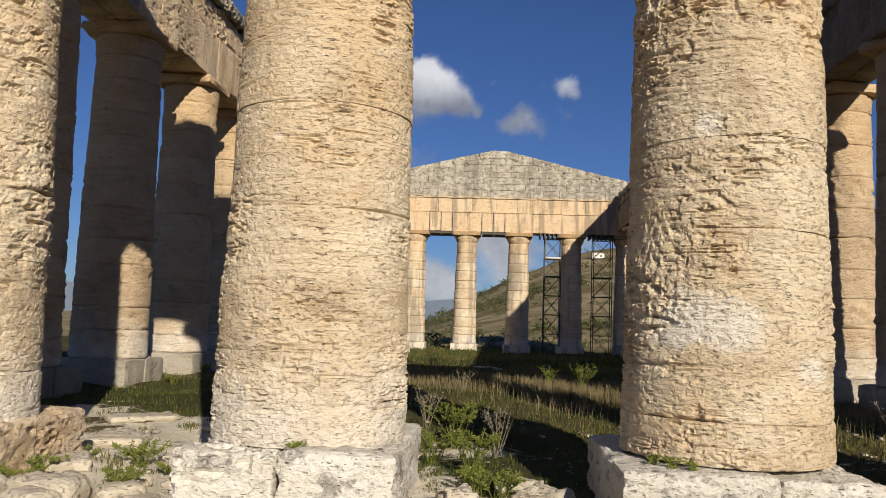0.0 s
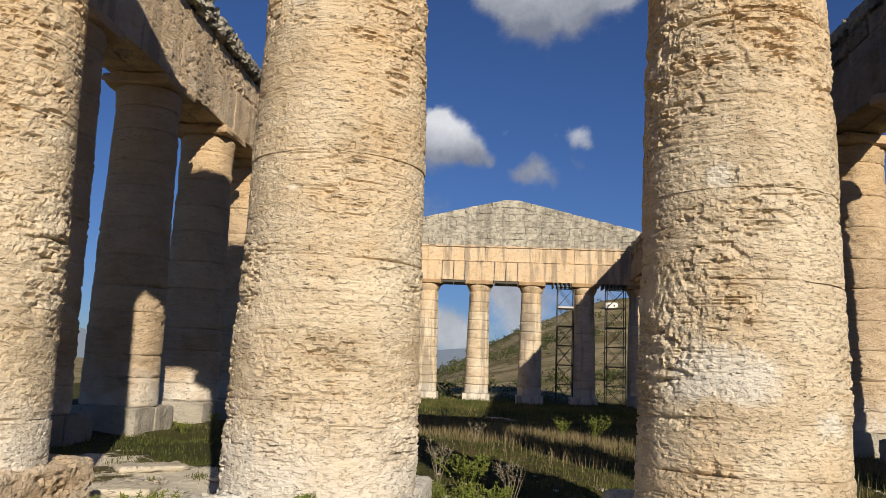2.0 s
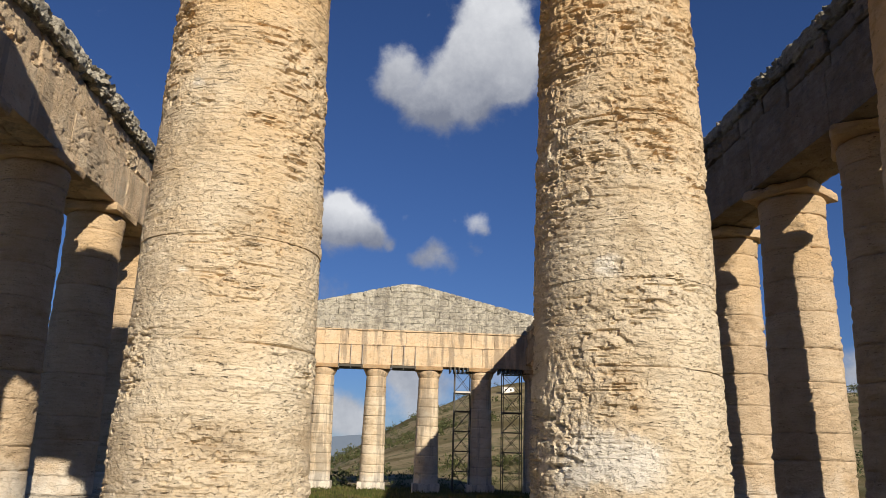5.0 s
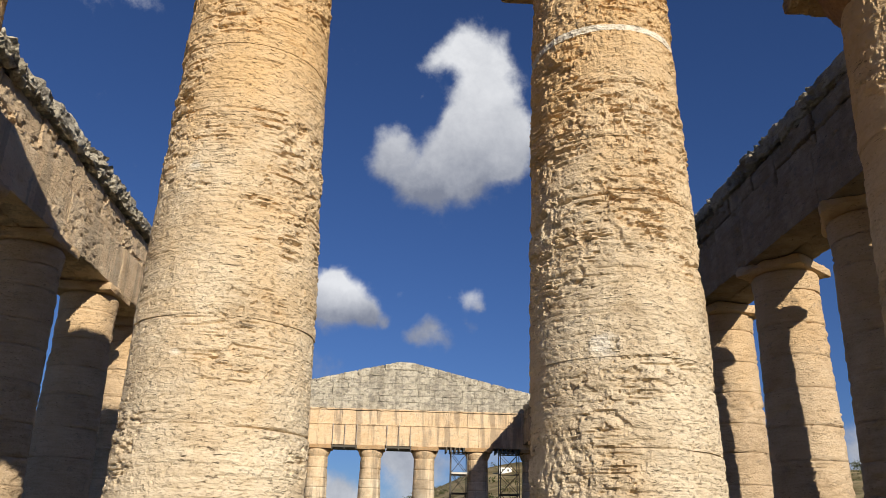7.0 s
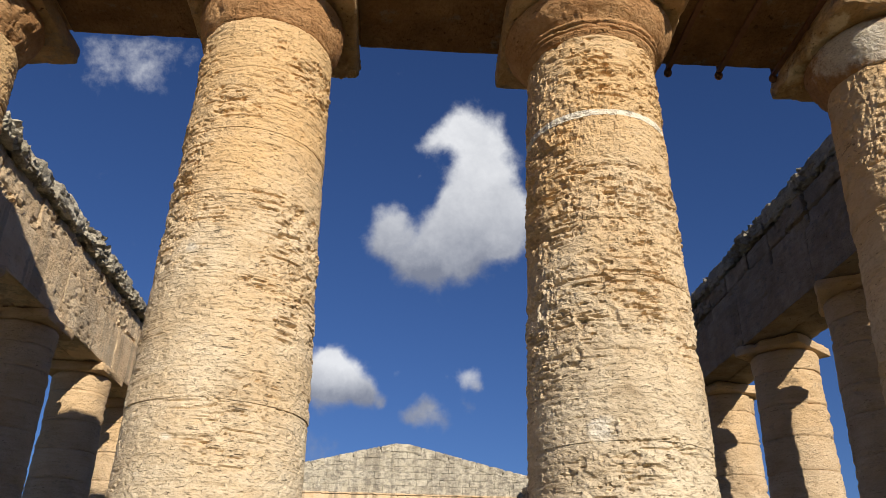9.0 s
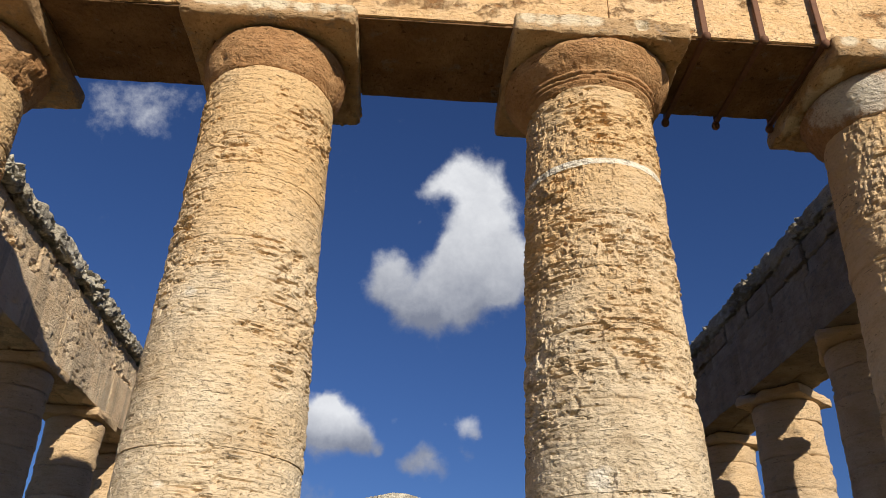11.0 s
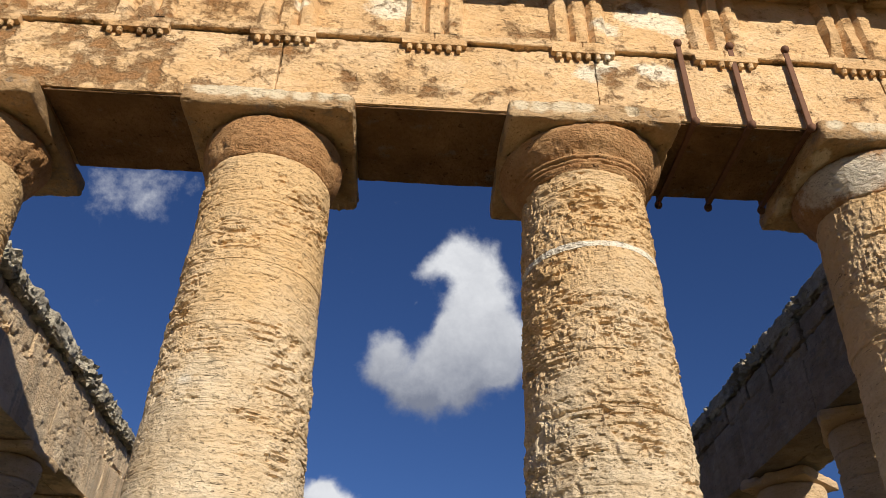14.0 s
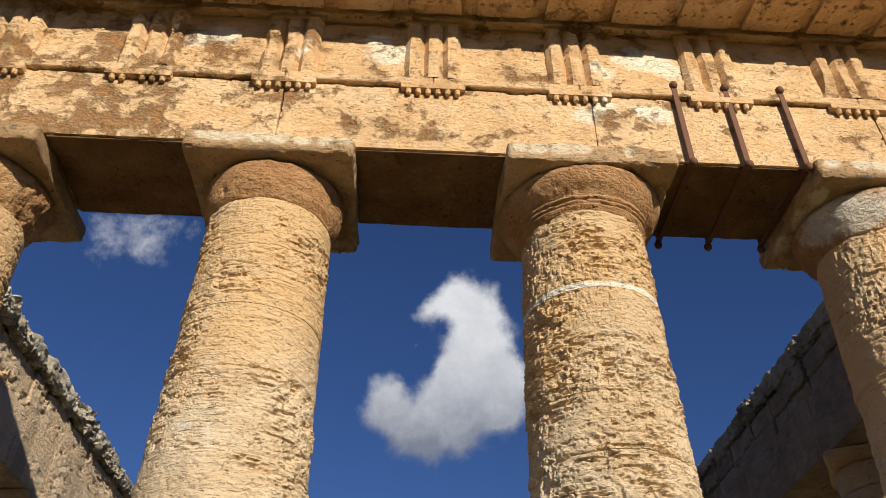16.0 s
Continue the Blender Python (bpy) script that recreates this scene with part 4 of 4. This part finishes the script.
def tower(at, w, label):
    """A lattice prop of steel angles under the beam."""
    t = thing("scaffold_tower", label, "scaffolding", "scaffold towers", at)
    h = FAR_TOP - 0.35 - at[2]
    hw = w / 2
    for sx in (-hw, hw):
        for sy in (-0.6, 0.6):
            bm = bmesh.new()
            slab(bm, (sx - 0.034, sy - 0.034, 0), (sx + 0.034, sy + 0.034, h))
            part("post", bm, M_steel, t)
    n = 6
    for k in range(n + 1):
        z = h * k / n
        for p0, p1 in (((-hw, -0.6, z), (hw, -0.6, z)), ((-hw, 0.6, z), (hw, 0.6, z)), ((-hw, -0.6, z), (-hw, 0.6, z)), ((hw, -0.6, z), (hw, 0.6, z))):
            bm = bmesh.new()
            bar(bm, p0, p1, 0.03 if k % 2 else 0.045, 5)
            part("ledger", bm, M_steel, t)
        z1 = h * (k + 1) / n
        for sy in (-0.6, 0.6):
            for sx in (-hw, hw) if k < n else ():
                bm = bmesh.new()
                bar(bm, (sx, sy, z), (-sx, sy, z1), 0.021, 5)
                part("brace", bm, M_steel, t)
    for j in range(7):
        x = -1.05 + 2.1 * j / 6
        bm = bmesh.new()
        slab(bm, (x - 0.06, -0.9, h), (x + 0.06, 0.9, h + 0.33))
        part("head_beam", bm, M_steel, t)
    return t


tower((4.54, FAR_Y - 0.1, float(level(4.54, FAR_Y))), 1.30, "dark steel lattice prop standing under the far beam")
tower((8.6, FAR_Y - 0.1, float(level(8.6, FAR_Y))), 1.50, "dark steel lattice prop standing under the far beam")


# ---- plants and stones ----
def blades(name, label, pts, heights, width, mat, lean=0.35, per=1):
    """Narrow bent blades, one object."""
    n = len(pts)
    a = np.random.rand(n) * 2 * np.pi
    l = np.random.rand(n) * lean
    b = np.random.rand(n) * 2 * np.pi
    side = np.stack((np.cos(a), np.sin(a), np.zeros(n)), -1) * width[:, None] * 0.5
    up = np.stack((np.cos(b) * l * heights, np.sin(b) * l * heights, heights), -1)
    mid = pts + up * np.array((0.35, 0.35, 0.6))
    v = np.stack((pts - side, pts + side, mid + side * 0.7, mid - side * 0.7, pts + up + side * 0.12, pts + up - side * 0.12), 1).reshape(-1, 3)
    k = np.arange(n)[:, None] * 6
    f = np.concatenate((k + np.array((0, 1, 2, 3)), k + np.array((3, 2, 4, 5))))
    return tagged(put(name, mesh_of(name, v, f), mat), label, "grass", kind="stuff")


def scatter(n, x0, x1, y0, y1, keep):
    x, y = np.random.uniform(x0, x1, n), np.random.uniform(y0, y1, n)
    p = np.stack((x, y, np.zeros(n)), -1)
    ok = np.random.rand(n) < keep(x, y, p)
    p = p[ok]
    p[:, 2] = level(p[:, 0], p[:, 1]) - 0.01
    return p


lush = lambda x, y, p: step(y - 2.4 * step(-x, 0.6, 2.6) + 1.6 * vnoise(p * 0.9, 71), 3.0, 7.0) * (0.25 + 0.75 * step(vnoise(p * 0.55, 72), -0.35, 0.3)) + 0.5 * (x > -1.4) * step(y, 0.3, 2.5)
pts = scatter(80000, -10.0, 10.6, -0.5, 34.0, lush)
blades("meadow_grass", "short green and yellowing meadow grass inside the temple", pts, 0.03 + 0.09 * np.random.rand(len(pts)), 0.012 + 0.014 * np.random.rand(len(pts)), M_grass)
tuft = scatter(520, -8.5, 8.5, -1.8, 7.0, lambda x, y, p: 0.25 + 0.75 * step(vnoise(p * 0.9, 76), -0.1, 0.4))
pts = np.repeat(tuft, 42, 0) + np.random.normal(size=(len(tuft) * 42, 3)) * (0.09, 0.09, 0)
pts[:, 2] = level(pts[:, 0], pts[:, 1]) - 0.01
blades("grass_tufts", "small green grass tufts on the bare ground", pts, 0.03 + 0.09 * np.random.rand(len(pts)), 0.008 + 0.012 * np.random.rand(len(pts)), M_grass, 0.9)
pts = scatter(26000, -10.0, 10.6, 34.0, 62.0, lambda x, y, p: 0.3 + 0.7 * step(vnoise(p * 0.4, 74), -0.3, 0.4))
blades("far_meadow_grass", "yellowing meadow grass near the far columns", pts, 0.10 + 0.16 * np.random.rand(len(pts)), 0.03 + 0.03 * np.random.rand(len(pts)), M_grass)
band = lambda x, y, p: np.exp(-((y - 17.5 + 0.9 * x) / 4.5) ** 2) * (0.3 + 0.7 * step(vnoise(p * 0.8, 75), -0.3, 0.4)) * (x > -5)
pts = scatter(72000, -5.0, 10.0, 6.0, 30.0, band)
blades("dry_grass", "tall dry brown grass stalks in the middle of the temple", pts, 0.12 + 0.24 * np.random.rand(len(pts)), 0.008 + 0.010 * np.random.rand(len(pts)), M_dry, 0.3)


def shrub(at, height, spread_, leaves, label, mat, dry=False, seed=0, leaf=0.05, foot=None):
    """Branching stems with single leaves, standing on the ground."""
    rnd = random.Random(seed)
    z = float(level(at[0], at[1])) - 0.03 if foot is None else foot
    s = thing("dry_thistle" if dry else "shrub", label, "plant", at=(at[0], at[1], z))
    bm = bmesh.new()
    tips = []
    for k in range(14 if not dry else 9):
        a, l = rnd.uniform(0, 6.283), rnd.uniform(0.1, 1.0) * spread_
        p0 = Vector((rnd.uniform(-0.06, 0.06), rnd.uniform(-0.06, 0.06), 0))
        p1 = Vector((math.cos(a) * l * 0.5, math.sin(a) * l * 0.5, height * rnd.uniform(0.45, 0.6)))
        p2 = Vector((math.cos(a) * l, math.sin(a) * l, height * rnd.uniform(0.75, 1.0)))
        bar(bm, p0, p1, 0.005, 4)
        bar(bm, p1, p2, 0.0035, 4)
        tips.append((p0, p1, p2))
        for j in range(5):
            q = p1.lerp(p2, rnd.random())
            e = q + Vector((rnd.uniform(-1, 1), rnd.uniform(-1, 1), rnd.uniform(0.2, 1))) * height * 0.16
            bar(bm, q, e, 0.002, 3)
            tips.append((q, q, e))
    tagged(part("stem_tangle", bm, M_stem if dry else mat, s), kind="stuff")
    vs, fs = [], []
    for k in range(leaves):
        p0, p1, p2 = rnd.choice(tips)
        t = rnd.random()
        q = p0.lerp(p1, t) if rnd.random() < 0.4 else p1.lerp(p2, t)
        d = Vector((rnd.gauss(0, 1), rnd.gauss(0, 1), rnd.gauss(0.4, 0.7))).normalized()
        c = q + d * leaf * 0.4
        w = d.cross(Vector((rnd.gauss(0, 1), rnd.gauss(0, 1), rnd.gauss(0, 1)))).normalized() * leaf * (0.16 if not dry else 0.22)
        e = d * leaf * rnd.uniform(0.6, 1.2)
        b = len(vs)
        vs += [c - e * 0.5, c + w, c + e * 0.5, c - w]
        fs.append((b, b + 1, b + 2, b + 3))
    tagged(put("foliage" if not dry else "dry_foliage", mesh_of("foliage", np.array([tuple(v) for v in vs]), fs, False), M_stem if dry else mat, s), kind="stuff")
    return s


LEAFY, DRY = "leafy green wild shrub growing beside the columns", "dried pale thistle stalks in the grass"
for k, (x, y, h, w, n) in enumerate(((-0.45, 1.2, 0.62, 0.45, 900), (-0.75, 3.6, 0.75, 0.5, 900), (-0.95, 1.9, 0.5, 0.35, 600), (-0.1, 0.3, 0.32, 0.4, 500), (-0.35, 0.6, 0.4, 0.4, 600),
                                   (-4.4, 1.0, 0.28, 0.4, 700), (-3.9, 0.9, 0.2, 0.35, 500), (-5.6, 0.4, 0.25, 0.45, 500), (2.6, 17.0, 0.85, 0.7, 900), (1.7, 18.0, 0.7, 0.5, 500),
                                   (7.5, 5.0, 0.6, 0.4, 500), (5.9, 3.2, 0.7, 0.3, 400), (-8.9, 13.0, 0.35, 0.35, 400), (-8.9, 15.2, 0.45, 0.3, 400), (4.2, 9.0, 0.4, 0.5, 500),
                                   (-5.2, 0.1, 0.24, 0.35, 500), (-4.0, -0.35, 0.22, 0.3, 500), (-4.85, -0.6, 0.26, 0.35, 500), (-3.75, 0.7, 0.2, 0.3, 400), (-5.3, 1.3, 0.18, 0.3, 300))):
    shrub((x, y), h, w, n, LEAFY, M_leaf, False, k, 0.055)
for k, (x, y, h) in enumerate(((-0.1, 2.6, 0.75), (-1.25, 4.5, 0.8), (-2.3, 20.0, 0.9), (5.0, 16.5, 0.8), (-1.0, 14.0, 0.6), (6.6, 5.6, 0.8))):
    shrub((x, y), h, 0.3, 260, DRY, M_stem, True, 60 + k, 0.035)

STONES = ((-4.5, -0.9, 0.75, 0.5, 0.30), (-3.9, -0.6, 0.5, 0.4, 0.24), (-5.0, -1.4, 0.95, 0.6, 0.30), (-3.55, -0.9, 0.5, 0.45, 0.22), (-4.3, -1.5, 0.5, 0.4, 0.25), (-0.55, -0.2, 0.45, 0.5, 0.38), (0.35, 0.1, 0.7, 0.5, 0.2),
          (0.55, -0.9, 0.55, 0.5, 0.42), (-4.9, 8.2, 1.3, 0.7, 0.16), (0.15, 1.0, 0.6, 0.5, 0.16), (2.9, 6.6, 0.8, 0.5, 0.15), (-3.4, 5.2, 0.9, 0.5, 0.10), (-0.2, 30.0, 2.4, 0.8, 0.2), (7.9, 3.0, 0.9, 0.6, 0.2), (6.1, 1.6, 0.8, 0.6, 0.22),
          (-4.6, 1.9, 1.5, 0.9, 0.13), (-5.6, 3.1, 1.3, 0.8, 0.12), (-3.7, 2.9, 1.1, 0.7, 0.11), (-4.2, 4.4, 1.4, 0.6, 0.12), (-6.2, 5.0, 1.2, 0.7, 0.11), (-3.6, 0.4, 0.6, 0.4, 0.14), (-5.1, 0.6, 0.7, 0.5, 0.14), (-4.1, 0.1, 0.4, 0.3, 0.16), (-4.7, -0.3, 0.45, 0.35, 0.2), (-3.3, 1.5, 0.8, 0.5, 0.1))
for k, (x, y, sx, sy, sz) in enumerate(STONES):
    v, f = worn_box(sx, sy, sz, 0.045, 0.025, 700 + k, (0, 0, 0), min(sx, sy, sz) * 0.42, 1.3)
    ob = put("stone", mesh_of("stone", v, f), M_rock)
    ob.matrix_world = pose(x, y, float(level(x, y)) - sz * 0.3, 0, 0, 40 * k)
    tagged(ob, "pale weathered limestone rock lying on the ground", "stone", "loose stones")

# scrub on the hillside behind the far columns
n = 3600
az, rr = np.radians(np.random.uniform(-9, 36, n)), 98 + 270 * np.random.rand(n)
p = np.stack((rr * np.sin(az), rr * np.cos(az) - 8, np.zeros(n)), -1)
keep = np.random.rand(n) < 0.05 + 0.75 * step(fbm(p * 0.022, 81, 3), 0.05, 0.6)
p, rr = p[keep], rr[keep]
near_ = np.stack((np.random.uniform(-13, 18, 110), np.random.uniform(62.0, 90.0, 110), np.zeros(110)), -1)
p, rr = np.concatenate((p, near_)), np.concatenate((rr, np.full(110, 30.0)))
p[:, 2] = level(p[:, 0], p[:, 1])
m, per = len(p), 46
size = (0.35 + 0.9 * np.random.rand(m) ** 2) * (0.7 + rr / 260)
c = np.repeat(p, per, 0)
s = np.repeat(size, per)
d = np.random.normal(size=(m * per, 3)) * (0.55, 0.55, 0.34)
c = c + d * s[:, None] + np.stack((np.zeros(m * per), np.zeros(m * per), 0.45 * s), -1)
u, w = np.random.normal(size=(m * per, 3)), np.random.normal(size=(m * per, 3))
u, w = u * (0.20 * s / np.linalg.norm(u, axis=1))[:, None], w * (0.14 * s / np.linalg.norm(w, axis=1))[:, None]
v = np.stack((c - u, c + w, c + u, c - w), 1).reshape(-1, 3)
scrub = put("hillside_scrub", mesh_of("hillside_scrub", v, np.arange(len(v)).reshape(-1, 4), False), M_scrub)
tagged(scrub, "low dark green scrub scattered over the dry hillside", "shrubs", kind="stuff")

# small stones and grit on the bare ground
n = 700
p = scatter(2600, -8.0, 9.0, -2.0, 8.0, lambda x, y, p: 0.10 + 0.5 * step(vnoise(p * 1.2, 91), 0.0, 0.5))[:n]
vs, fs = [], []
cube = np.array([(x, y, z) for x in (-1, 1) for y in (-1, 1) for z in (-1, 1)], float)
quads = np.array(((0, 1, 3, 2), (4, 6, 7, 5), (0, 4, 5, 1), (2, 3, 7, 6), (0, 2, 6, 4), (1, 5, 7, 3)))
for k, c in enumerate(p):
    r = 0.015 + 0.05 * random.random() ** 3
    w = cube * (0.6 + 0.5 * np.random.rand(8, 1)) * (r, r * 0.8, r * 0.55)
    a = random.random() * 6.28
    w = w @ np.array(((math.cos(a), math.sin(a), 0), (-math.sin(a), math.cos(a), 0), (0, 0, 1)))
    vs.append(w + c + (0, 0, r * 0.25))
    fs.append(quads + 8 * k)
tagged(put("pebbles", mesh_of("pebbles", np.concatenate(vs), np.concatenate(fs)), M_rock), "scattered pale pebbles and stone chips", "pebbles", kind="stuff")

# plank on the first lattice prop, and a white house on the hill
plank = thing("scaffold_plank", "light grey plank laid across a lattice prop", "plank", at=(4.54, FAR_Y - 0.1, 6.80))
bm = bmesh.new()
slab(bm, (-0.62, -0.75, 0.0), (0.62, 0.75, 0.16))
bmesh.ops.bevel(bm, geom=bm.edges[:], offset=0.015, segments=1, affect="EDGES")
part("board", bm, M_zinc, plank)
M_white, N = material("white_render")
pos = N.add("ShaderNodeNewGeometry").outputs["Position"]
finish(N, N.mix(N.noise(pos, 0.8, 4.0), rgb(0.70, 0.68, 0.64), rgb(0.80, 0.78, 0.74)), 0.9)
hx, hy = 41.8, 318.5
house = thing("house", "small white flat-roofed house on the hillside", "house", at=(hx, hy, float(level(hx, hy)) - 0.6))
bm = bmesh.new()
slab(bm, (-2.4, -2, 0), (2.4, 2, 2.4))
part("wall", bm, M_white, house)
bm = bmesh.new()
slab(bm, (-2.6, -2.2, 2.4), (2.6, 2.2, 2.6))
part("roof", bm, M_plinth_grey, house, "flat grey roof")
for dx in (-1.2, 1.0):
    bm = bmesh.new()
    slab(bm, (dx - 0.3, -2.04, 0.9), (dx + 0.3, -1.98, 1.7))
    part("window", bm, M_steel, house, "dark window")

# weeds rooted on top of the base blocks, at the foot of the shafts
for k, (x, y, z, h) in enumerate(((-2.02, -1.09, -0.02, 0.10), (1.45, -0.95, -0.02, 0.09), (1.62, -1.05, -0.02, 0.08), (1.30, -0.80, -0.02, 0.09))):
    shrub((x, y), h, 0.13, 160, "small green weed rooted in a joint of the base blocks", M_leaf, False, 90 + k, 0.035, z)
